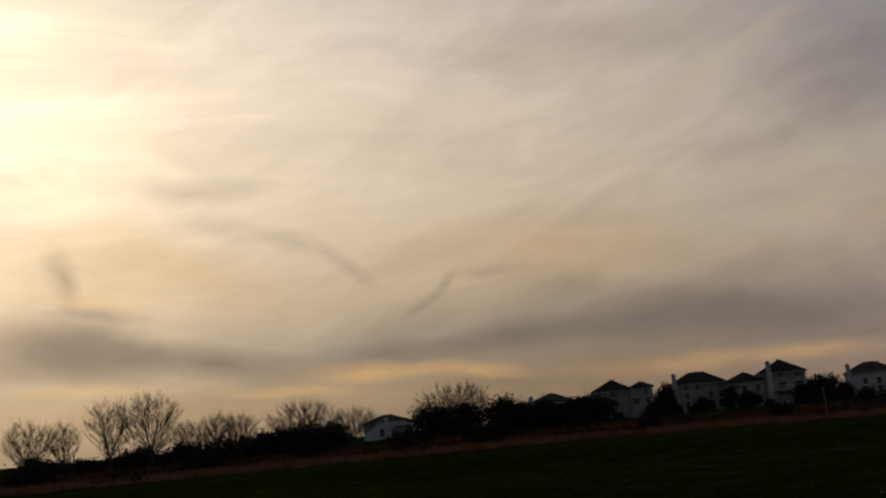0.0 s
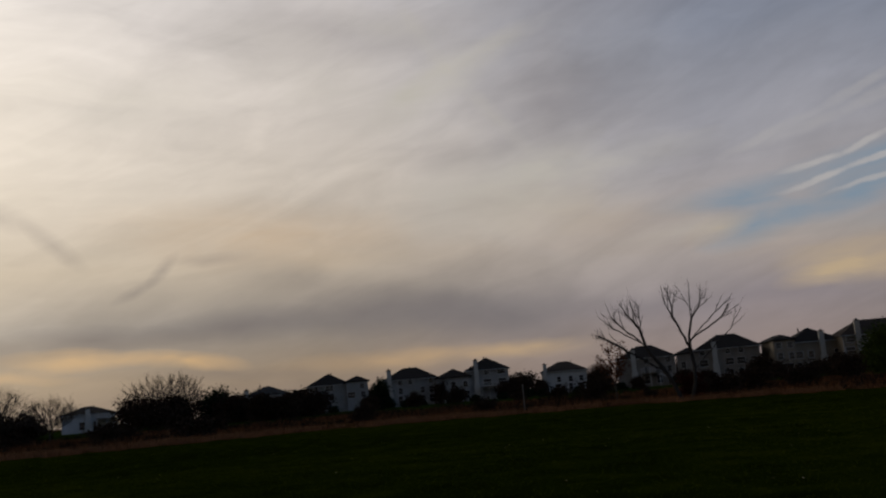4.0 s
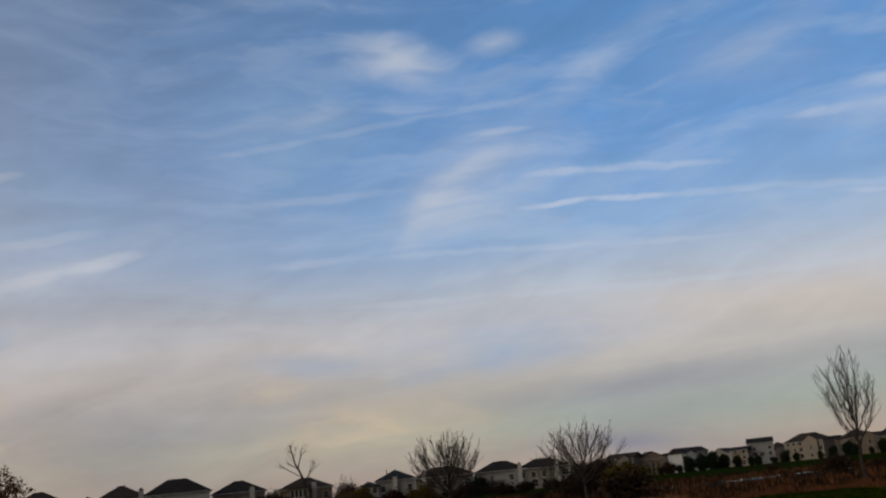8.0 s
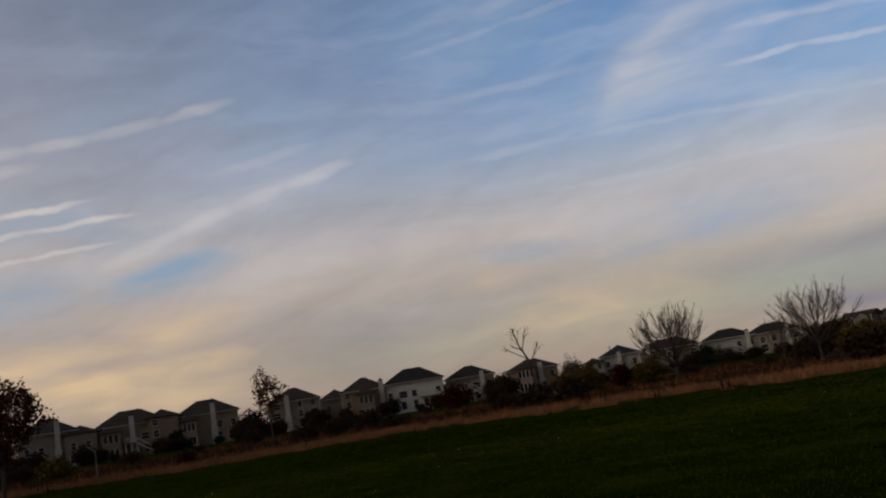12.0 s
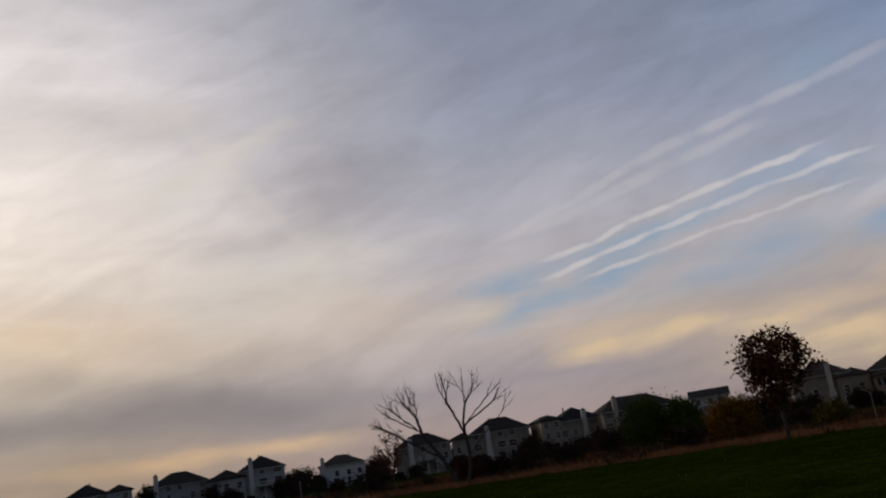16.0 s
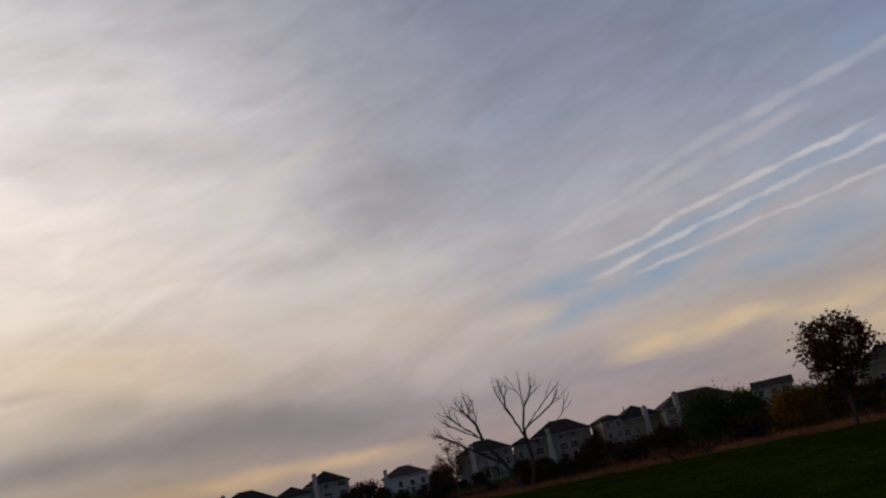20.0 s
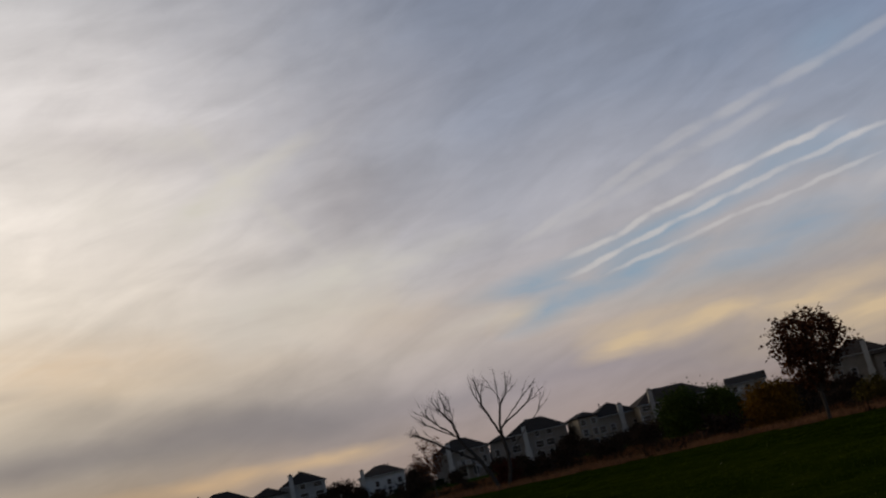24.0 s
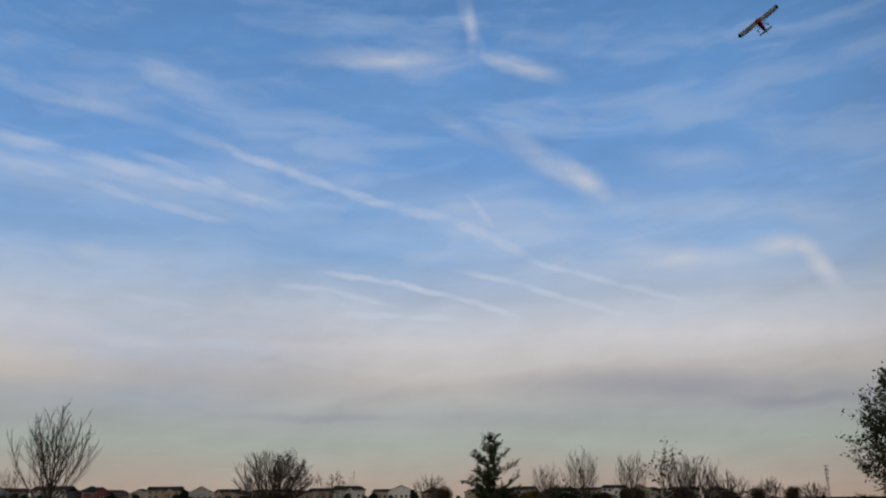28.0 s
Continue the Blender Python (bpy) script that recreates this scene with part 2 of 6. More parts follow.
    warm = streaks([
        (-42.0, 3.9, -34.6, 3.0, .70, 1.10), (-53.9, 3.3, -44.2, 2.8, .50, .90), (-32.2, 2.7, -18.8, 2.7, .80, .50), (-20.3, 2.8, -13.7, 2.6, .70, .45), (-65.7, 3.9, -56.5, 3.7, .60, .70),
        (-65.7, 12.3, -52.2, 10.0, 3.00, .60), (-62.7, 15.3, -49.5, 8.4, 2.20, .40), (-65.7, 9.5, -57.7, 8.4, .80, .60), (-42.1, 11.5, -24.3, 10.3, 2.60, .40), (10.1, 4.1, 32.1, 4.3, 2.60, .40),
        (12.8, 2.6, 31.9, 2.1, 1.80, .50), (34.0, 3.4, 57.0, 3.6, 2.40, .42), (6.0, 5.7, 17.2, 5.9, 1.60, .30), (39.5, 6.7, 43.7, 7.2, 1.00, .30), (42.6, 4.3, 62.6, 6.6, 2.20, .25), (39.6, 5.6, 55.5, 4.1, 2.20, .25)], P, warm)
    warm = streaks([
        (62.8, 10.5, 90.0, 7.1, 1.60, .30)], P, warm)
    dark = streaks([
        (-60.1, 15.8, -48.8, 15.5, 1.00, .36), (-62.9, 12.0, -62.4, 8.9, 1.00, .75), (-63.6, 8.6, -58.0, 7.9, .60, .60), (-66.3, 6.9, -57.7, 5.5, 2.40, 1.50), (-59.6, 6.0, -47.7, 4.3, 1.30, 1.10),
        (-48.3, 4.9, -38.3, 5.0, 1.00, .85), (-39.8, 5.0, -29.7, 5.7, 1.30, .90), (-31.8, 5.7, -21.5, 5.9, 1.80, .85), (-23.2, 5.8, -13.1, 3.8, 2.00, .65), (-17.7, 19.4, -11.4, 16.0, 4.50, .45)], P)
    dark = streaks([
        (-42.8, 2.7, -28.8, 2.2, .50, .40), (-36.5, 23.7, -18.9, 22.7, 2.40, .35), (-24.3, 15.2, -16.2, 14.8, 1.40, .30), (-15.5, 19.5, -13.3, 13.3, 1.60, .12), (-37.1, 9.8, -24.2, 6.2, 1.50, .25),
        (-24.9, 6.3, -12.9, 2.6, 1.50, .30), (-19.4, 22.9, -2.6, 24.4, 3.20, .30), (-26.7, 5.2, -14.1, 4.6, 1.50, .30), (-14.7, 4.8, -2.8, 4.5, 1.10, .45), (9.3, 3.7, 23.6, 2.5, .50, .25)], P, dark)
    dark = streaks([
        (-56.0, 13.7, -50.1, 12.9, 1.05, .32), (-50.6, 12.9, -46.4, 11.7, .95, .36), (-46.8, 11.8, -43.7, 9.3, .70, .42), (-42.0, 7.1, -39.6, 8.4, .42, .50), (-39.9, 8.2, -38.4, 9.8, .50, .46),
        (-38.6, 9.4, -34.0, 9.6, .50, .34), (-14.5, 21.5, -6.0, 15.0, 3.6, .30), (-26.0, 7.4, -15.0, 8.4, 1.1, .22)], Q, dark)
    mauve = streaks([
        (60.3, 2.3, 66.9, 1.8, 1.00, .80), (59.0, 4.7, 73.3, 6.4, 1.00, .40), (69.7, 6.2, 89.8, 6.3, 1.00, .35), (66.5, 1.1, 74.6, 1.3, .60, .30), (111.5, 7.0, 134.1, 5.8, 1.50, .70),
        (125.2, 5.7, 134.4, 5.4, .50, .80), (94.1, 5.1, 105.8, 5.1, .35, .60), (82.0, 7.6, 108.7, 6.4, 1.50, .30)], P)
    blue = streaks([
        (-5.4, 8.1, 0.5, 9.3, 1.43, 1.05), (-0.2, 9.2, 7.8, 10.6, 1.32, 1.20), (1.7, 10.9, 11.5, 12.7, .99, .90), (7.7, 9.4, 19.0, 10.0, 1.98, .83), (18.6, 9.2, 26.4, 11.0, 1.54, 1.05),
        (-8.1, 10.4, -0.2, 10.0, .99, .60), (11.1, 15.2, 21.5, 12.2, 1.98, .60), (-0.3, 8.4, 16.2, 8.0, 1.32, .52), (-6.1, 10.3, 1.4, 11.1, 1.10, .75), (15.7, 19.1, 20.1, 19.8, 1.65, .60),
        (39.4, 8.8, 49.8, 7.8, 1.10, .40), (48.8, 6.8, 52.8, 7.0, .80, .25), (38.7, 21.0, 50.3, 21.2, 2.00, .50), (63.9, 19.2, 67.0, 19.2, .60, .80), (70.6, 17.5, 91.3, 15.5, 1.30, .50)], P)
    blue = streaks([
        (48.6, 17.3, 45.3, 15.9, 1.60, .40), (86.4, 18.8, 99.9, 15.5, 1.20, .50), (97.8, 15.1, 107.3, 15.1, .70, .50), (99.6, 25.0, 112.8, 24.0, 1.80, .40), (118.5, 23.7, 136.2, 21.3, 3.00, .45),
        (105.1, 19.5, 109.6, 18.4, .80, .30)], P, blue)

    blue = streaks([
        (-2.0, 10.9, 8.0, 12.6, 1.00, .62), (6.0, 11.9, 18.0, 14.2, 1.10, .60), (18.6, 9.5, 25.0, 11.4, .80, .60), (24.0, 20.5, 34.0, 18.6, 2.2, .50), (24.0, 16.6, 34.0, 17.4, .90, .45)], Q, blue)

    mauve = streaks([
        (57.5, 2.2, 69.5, 1.7, 1.70, .75), (54.0, 5.4, 74.0, 5.4, 1.00, .55), (60.0, 3.6, 72.0, 3.4, 1.20, .40), (92.0, 5.0, 118.0, 4.8, .60, .16), (112.0, 7.2, 136.0, 6.4, 1.1, .45)], Q, mauve)
    blue = streaks([
        (48.0, 9.0, 66.0, 9.2, 2.20, .42), (50.0, 7.4, 62.0, 7.6, 1.20, .40), (80.0, 9.5, 102.0, 9.0, 3.00, .40), (82.0, 6.2, 98.0, 6.0, 1.4, .25), (38.0, 24.0, 52.0, 23.0, 3.00, .60), (40.0, 19.5, 49.0, 19.0, 1.8, .45)], P, blue)

    # veil of high cloud: colour by height, towards the sun, between, and away from it
    h = calc(t, "DIVIDE", calc(t, "MULTIPLY_ADD", wob, 0.5, el), 90.0)
    veil_s = ramp(t, h, [(0.000, (0.241, 0.185, 0.156)), (0.028, (0.342, 0.25, 0.177)), (0.060, (0.291, 0.245, 0.218)), (0.100, (0.603, 0.48, 0.354)), (0.167, (0.804, 0.685, 0.567)), (0.278, (0.794, 0.71, 0.66)), (0.422, (0.281, 0.285, 0.312)), (0.667, (0.0703, 0.085, 0.125)), (1.000, (0.0502, 0.065, 0.104))])
    veil_m = ramp(t, h, [(0.000, (0.394, 0.29, 0.26)), (0.026, (0.434, 0.34, 0.318)), (0.050, (0.394, 0.325, 0.334)), (0.089, (0.576, 0.485, 0.435)), (0.161, (0.52, 0.49, 0.514)), (0.233, (0.353, 0.365, 0.429)), (0.322, (0.253, 0.275, 0.345)), (0.422, (0.151, 0.175, 0.239)), (0.667, (0.0606, 0.075, 0.127)), (1.000, (0.0454, 0.06, 0.106))])
    veil_f = ramp(t, h, [(0.000, (.47, .335, .25)), (0.017, (.43, .355, .295)), (0.039, (.375, .395, .34)), (0.056, (.375, .375, .36)), (0.083, (.535, .475, .43)), (0.107, (.615, .56, .54)), (0.131, (.50, .525, .585)), (0.167, (.29, .43, .65)), (0.233, (.165, .33, .625)), (0.322, (.118, .262, .525)), (0.444, (.06, .13, .28)), (0.667, (.03, .06, .14)), (1.000, (.02, .045, .11))])
    wide = calc(t, "MULTIPLY_ADD", wob, 2.2, az)
    ws = span(t, wide, -2.0, -32.0)
    wf = span(t, wide, -4.0, 66.0)
    veil = blend(t, wf, blend(t, ws, veil_m, veil_s), veil_f)
    # ragged brightness of the veil, drawn out along the wind
    st = node(t, "ShaderNodeMapping", mapping="POINT")
    st.inputs["Scale"].default_value = (.055, .30, 1)
    st.inputs["Rotation"].default_value = (0, 0, -0.06)
    t.links.new(P, st.inputs[0])
    rag = noise_tex(t, st.outputs[0], 1.0, 4.0, 0.52, 0.9)
    st2 = node(t, "ShaderNodeMapping", mapping="POINT")
    st2.inputs["Scale"].default_value = (.12, .55, 1)
    st2.inputs["Rotation"].default_value = (0, 0, -0.10)
    t.links.new(P, st2.inputs[0])
    rag2 = noise_tex(t, st2.outputs[0], 1.0, 4.0, 0.55, 1.2)
    gain = calc(t, "ADD", calc(t, "MULTIPLY_ADD", rag, .34, .83), calc(t, "MULTIPLY_ADD", rag2, .10, -.05))
    fib = node(t, "ShaderNodeMapping", mapping="POINT")
    fib.inputs["Scale"].default_value = (.24, .9, 1)
    fib.inputs["Rotation"].default_value = (0, 0, 0.22)
    t.links.new(P, fib.inputs[0])
    fibre = noise_tex(t, fib.outputs[0], 1.0, 3.0, 0.50, 0.6)
    wisp = calc(t, "MULTIPLY", span(t, fibre, .25, .75, .65, 1.15), calc(t, "MULTIPLY_ADD", rag, .8, .55))
    # feathered fibres, combed upwards to the right, and fine curdled detail
    comb = node(t, "ShaderNodeMapping", mapping="TEXTURE")
    comb.inputs["Scale"].default_value = (9.5, 2.6, 1)
    comb.inputs["Rotation"].default_value = (0, 0, 0.34)
    t.links.new(P, comb.inputs[0])
    feather = noise_tex(t, comb.outputs[0], 1.0, 6.0, 0.58, 0.7)
    curdle = noise_tex(t, co, 34.0, 5.0, 0.62, 0.4)
    gain = calc(t, "ADD", gain, calc(t, "ADD", calc(t, "MULTIPLY", calc(t, "SUBTRACT", feather, .5), span(t, az, 10.0, 60.0, .44, .22)), calc(t, "MULTIPLY_ADD", curdle, .08, -.04)))
    # brighter towards the hidden sun
    near_sun = calc(t, "POWER", 2.0, calc(t, "MULTIPLY_ADD", calc(t, "MINIMUM", calc(t, "MAXIMUM", az, -62.0), 16.0), -0.009, span(t, az, 30.0, 70.0, 0.0, 0.19)))
    gain = calc(t, "MULTIPLY", gain, near_sun)
    cl = node(t, "ShaderNodeVectorMath", op="SCALE")
    t.links.new(veil, cl.inputs[0])
    t.links.new(gain, cl.inputs["Scale"])
    col = cl.outputs[0]
    # thin milky sheets between the larger clouds
    sheet = calc(t, "MULTIPLY", span(t, calc(t, "MULTIPLY_ADD", fibre, .35, calc(t, "MULTIPLY", rag, .75)), .50, .72),
                 calc(t, "MULTIPLY", span(t, el, 6.0, 13.0), wf))
    col = blend(t, calc(t, "MULTIPLY", calc(t, "MULTIPLY", blue, wisp), .95), col, blend(t, wf, (.33, .415, .50, 1), (.20, .36, .60, 1)))
    col = blend(t, calc(t, "MULTIPLY", sheet, .27), col, (.50, .545, .63, 1))
    col = blend(t, calc(t, "MULTIPLY", calc(t, "MULTIPLY", dark, calc(t, "MULTIPLY_ADD", wisp, .5, .5)), .85), col, blend(t, ws, (.31, .275, .285, 1), (.23, .187, .182, 1)))
    col = blend(t, calc(t, "MULTIPLY", mauve, .62), col, (.27, .255, .31, 1))
    col = blend(t, calc(t, "MULTIPLY", calc(t, "MULTIPLY", warm, wisp), .95), col, blend(t, ws, (.77, .565, .35, 1), (.82, .51, .25, 1)))
    col = blend(t, calc(t, "MULTIPLY", calc(t, "MULTIPLY", cirrus, wisp), .62), col, (.60, .61, .66, 1))
    col = blend(t, calc(t, "MULTIPLY", calc(t, "MULTIPLY", bright, wisp), .85), col, (.80, .72, .60, 1))
    col = blend(t, calc(t, "MULTIPLY", calc(t, "MULTIPLY", calc(t, "MAXIMUM", trails, calc(t, "MULTIPLY", trails2, .78)), span(t, fibre, .25, .65, .6, 1.1)), 1.0), col, blend(t, wf, (.70, .64, .60, 1), (.66, .67, .74, 1)))
    # glow of the hidden sun through the cloud
    glow = streaks([(SUN_AZ - 20, SUN_EL + 3, SUN_AZ + 20, SUN_EL + 3, 44, 1.0)], P)
    core = streaks([(SUN_AZ - 12, SUN_EL - 2, SUN_AZ + 9, SUN_EL - 2, 4.0, 1.0), (SUN_AZ - 8, SUN_EL + 6, SUN_AZ + 6, SUN_EL + 5, 5.0, .7)], P)
    lit = calc(t, "MULTIPLY_ADD", calc(t, "POWER", glow, 2.4), 0.85, calc(t, "MULTIPLY", core, 0.3))
    lit = calc(t, "MULTIPLY", calc(t, "MULTIPLY", lit, calc(t, "MULTIPLY_ADD", rag, 1.5, .25)), calc(t, "SUBTRACT", 1.0, calc(t, "MULTIPLY", calc(t, "MINIMUM", dark, 1.0), .95)))
    gl = node(t, "ShaderNodeVectorMath", op="SCALE")
    gl.inputs[0].default_value = (1.0, .88, .62)
    t.links.new(lit, gl.inputs["Scale"])
    ad = node(t, "ShaderNodeVectorMath", op="ADD")
    t.links.new(col, ad.inputs[0])
    t.links.new(gl.outputs[0], ad.inputs[1])
    # the sky behind the camera, out of view, is dimmed to darken walls and lawn
    away = calc(t, "COSINE", calc(t, "MULTIPLY", calc(t, "SUBTRACT", az, 25.0), 0.0174533))
    dim = node(t, "ShaderNodeVectorMath", op="SCALE")
    t.links.new(ad.outputs[0], dim.inputs[0])
    t.links.new(span(t, away, -.15, -.8, 1.0, .3), dim.inputs["Scale"])
    # clear air behind the veil
    sky = node(t, "ShaderNodeTexSky", sky="NISHITA")
    sky.sun_disc = False
    sky.sun_elevation, sky.sun_rotation = radians(SUN_EL), radians(SUN_AZ)
    sky.air_density, sky.dust_density = 1.0, 2.0
    clear = node(t, "ShaderNodeVectorMath", op="SCALE")
    t.links.new(sky.outputs[0], clear.inputs[0])
    clear.inputs["Scale"].default_value = 0.05
    out = blend(t, 0.88, clear.outputs[0], dim.outputs[0])
    # below the horizon: dull earth
    out = blend(t, span(t, el, -1.5, 0.0), (.03, .03, .025, 1), out)
    bg = node(t, "ShaderNodeBackground")
    t.links.new(out, bg.inputs[0])
    bg.inputs[1].default_value = 1.0
    o = node(t, "ShaderNodeOutputWorld")
    t.links.new(bg.outputs[0], o.inputs[0])


world_sky()
sun = new("sun", bpy.data.lights.new("sun", "SUN"))
sun.data.energy, sun.data.angle, sun.data.color = 0.5, radians(20), (1.0, .86, .66)
sd = Vector((math.sin(radians(SUN_AZ)) * math.cos(radians(SUN_EL)), math.cos(radians(SUN_AZ)) * math.cos(radians(SUN_EL)), math.sin(radians(SUN_EL))))
sun.matrix_world = look(sd * 100, (0, 0, 0))

# ---------------------------------------------------------------- materials
def material(name, rough=0.8, metal=0.0):
    m = bpy.data.materials.new(name)
    m.use_nodes = True
    b = m.node_tree.nodes["Principled BSDF"]
    b.inputs["Roughness"].default_value = rough
    b.inputs["Metallic"].default_value = metal
    return m, m.node_tree, b


def relief(t, b, height, strength, dist=0.02):
    n = node(t, "ShaderNodeBump")
    n.inputs["Strength"].default_value = strength
    n.inputs["Distance"].default_value = dist
    t.links.new(height, n.inputs["Height"])
    t.links.new(n.outputs[0], b.inputs["Normal"])


def mottled(name, dark, light, scale=1.0, fine=14.0, rough=0.85, bump=0.3, vary=0.0, spec=0.3):
    """Two colours mixed at a large and a small scale, with a fine relief."""
    m, t, b = material(name, rough)
    co = node(t, "ShaderNodeTexCoord").outputs["Object"]
    a = noise_tex(t, co, scale, 4.0)
    f = noise_tex(t, co, scale * fine, 3.0)
    mix = calc(t, "ADD", calc(t, "MULTIPLY", a, .6), calc(t, "MULTIPLY", f, .4))
    c = ramp(t, mix, [(.32, dark), (.68, light)])
    if vary:
        info = node(t, "ShaderNodeObjectInfo").outputs["Random"]
        isl = node(t, "ShaderNodeNewGeometry").outputs["Random Per Island"]
        both = calc(t, "MULTIPLY_ADD", info, .5, calc(t, "MULTIPLY", isl, .5))
        v = node(t, "ShaderNodeHueSaturation")
        t.links.new(c, v.inputs["Color"])
        t.links.new(calc(t, "MULTIPLY_ADD", both, vary, 1 - vary / 2), v.inputs["Value"])
        c = v.outputs[0]
    t.links.new(c, b.inputs["Base Color"])
    b.inputs["Specular IOR Level"].default_value = spec
    if bump:
        relief(t, b, f, bump)
    return m


def siding(name, tone):
    """Horizontal lap siding, 15 cm to a board, with faint weathering."""
    m, t, b = material(name, .7)
    co = node(t, "ShaderNodeTexCoord").outputs["Object"]
    sep = node(t, "ShaderNodeSeparateXYZ")
    t.links.new(co, sep.inputs[0])
    lap = calc(t, "FRACT", calc(t, "MULTIPLY", sep.outputs[2], 6.6))
    st = noise_tex(t, co, .6, 5.0)
    dark = tuple(v * .74 for v in tone)
    c = ramp(t, st, [(.3, dark), (.7, tone)])
    c = blend(t, span(t, lap, .0, .12), tuple(v * .6 for v in tone) + (1,), c)
    t.links.new(c, b.inputs["Base Color"])
    relief(t, b, lap, .5, .015)
    return m


def shingles(name, tone):
    m, t, b = material(name, .95)
    co = node(t, "ShaderNodeTexCoord").outputs["Object"]
    sep = node(t, "ShaderNodeSeparateXYZ")
    t.links.new(co, sep.inputs[0])
    course = calc(t, "FRACT", calc(t, "MULTIPLY", sep.outputs[2], 9.0))
    st = noise_tex(t, co, .5, 4.0)
    gr = noise_tex(t, co, 9.0, 3.0)
    c = ramp(t, calc(t, "ADD", calc(t, "MULTIPLY", st, .5), calc(t, "MULTIPLY", gr, .5)),
             [(.3, tuple(v * .6 for v in tone)), (.7, tuple(v * 1.25 for v in tone))])
    t.links.new(c, b.inputs["Base Color"])
    b.inputs["Specular IOR Level"].default_value = .15
    relief(t, b, calc(t, "ADD", course, gr), .6, .02)
    return m


def foliage(name, dark, light, vary=.7):
    m, t, b = material(name, .75)
    isl = node(t, "ShaderNodeNewGeometry").outputs["Random Per Island"]
    co = node(t, "ShaderNodeTexCoord").outputs["Object"]
    n = noise_tex(t, co, 1.1, 3.0)
    c = ramp(t, calc(t, "ADD", calc(t, "MULTIPLY", isl, .55), calc(t, "MULTIPLY", n, .45)), [(.25, dark), (.75, light)])
    t.links.new(c, b.inputs["Base Color"])
    b.inputs["Specular IOR Level"].default_value = .02
    return m


def lawn_mat(name, tones, blade=60.0):
    m, t, b = material(name, .95)
    co = node(t, "ShaderNodeTexCoord").outputs["Object"]
    a = noise_tex(t, co, .045, 5.0, .6)
    p = noise_tex(t, co, .7, 5.0, .65)
    f = noise_tex(t, co, blade, 2.0)
    mix = calc(t, "ADD", calc(t, "MULTIPLY", a, .34), calc(t, "ADD", calc(t, "MULTIPLY", p, .40), calc(t, "MULTIPLY", f, .26)))
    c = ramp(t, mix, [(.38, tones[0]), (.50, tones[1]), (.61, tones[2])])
    t.links.new(c, b.inputs["Base Color"])
    b.inputs["Specular IOR Level"].default_value = .0
    relief(t, b, calc(t, "ADD", p, f), .7, .05)
    return m


# M_LAWN is darkened: thatch colour plus the shade between blades, put into its tone
M_LAWN = lawn_mat("shaded_thatch", [(.004, .008, .0004), (.014, .021, .001), (.034, .040, .002)])
M_YARD = lawn_mat("yard_grass", [(.007, .012, .002), (.016, .028, .004), (.028, .040, .008)])
M_MEADOW = lawn_mat("dry_meadow", [(.019, .010, .004), (.046, .023, .010), (.088, .045, .020)], 20.0)
M_BLADE = foliage("grass_blade", (.048, .057, .001), (.088, .098, .003))
M_DRY = foliage("dry_grass", (.055, .021, .009), (.17, .072, .031))
M_TAN = foliage("tan_grass", (.105, .045, .020), (.32, .155, .075))
M_SEDGE = foliage("dark_sedge", (.010, .008, .005), (.034, .022, .013))
M_BARK = mottled("bark", (.024, .019, .016), (.060, .048, .040), 3.0, 8.0, .95, .8)
M_DEADWOOD = mottled("dead_wood", (.020, .016, .013), (.050, .041, .035), 3.0, 8.0, .95, .8)
M_TWIG = mottled("twigs", (.030, .022, .017), (.070, .052, .040), 2.0, 6.0, .95, .0)
M_OAKLEAF = foliage("russet_leaves", (.028, .011, .006), (.10, .040, .018))
M_REDLEAF = foliage("rusty_leaves", (.060, .022, .012), (.16, .065, .030))
M_GREEN = foliage("green_leaves", (.022, .036, .005), (.070, .092, .014))
M_DKGREEN = foliage("dull_green_leaves", (.020, .026, .014), (.055, .064, .034))
M_CONIFER = foliage("evergreen_needles", (.006, .012, .006), (.020, .030, .014))
M_SPRUCE = foliage("spruce_needles", (.012, .022, .010), (.040, .058, .024))
M_GOLD = foliage("golden_leaves", (.075, .036, .004), (.19, .095, .010))
M_OLIVE = foliage("olive_leaves", (.040, .032, .006), (.11, .082, .018))
M_WINE = foliage("wine_leaves", (.022, .006, .004), (.060, .014, .009))
M_BRUSH = foliage("brown_brush", (.014, .010, .007), (.048, .030, .020))
M_FALLEN = foliage("fallen_leaf", (.16, .12, .07), (.42, .36, .26))
M_ASPHALT = mottled("path_asphalt", (.032, .034, .036), (.062, .064, .068), .5, 60.0, .95, .3, spec=.02)
M_GLASS, gt, gb = material("window_glass", .06)
gb.inputs["Base Color"].default_value = (.012, .014, .018, 1)
gb.inputs["Specular IOR Level"].default_value = .5
relief(gt, gb, noise_tex(gt, node(gt, "ShaderNodeTexCoord").outputs["Object"], .8), .05, .02)
M_TRIM = mottled("white_trim", (.34, .33, .315), (.48, .47, .455), .8, 10.0, .6, .0)
M_STONE = mottled("stone_chimney", (.26, .23, .20), (.42, .38, .34), 2.2, 5.0, .9, .8)
M_CHIM = mottled("painted_chimney", (.36, .345, .32), (.50, .48, .45), .9, 9.0, .8, .2)
M_CAP = mottled("metal_cap", (.03, .03, .03), (.07, .07, .07), 3.0, 6.0, .5, .0)
M_DECK = mottled("deck_wood", (.09, .065, .045), (.17, .13, .09), 2.0, 8.0, .85, .3)
M_POST = mottled("weathered_wood", (.11, .095, .08), (.21, .185, .155), 3.0, 8.0, .9, .4)
M_WATER, wt, wb = material("pond_water", .08)
wb.inputs["Base Color"].default_value = (.02, .022, .022, 1)
relief(wt, wb, noise_tex(wt, node(wt, "ShaderNodeTexCoord").outputs["Object"], 2.5), .08, .05)
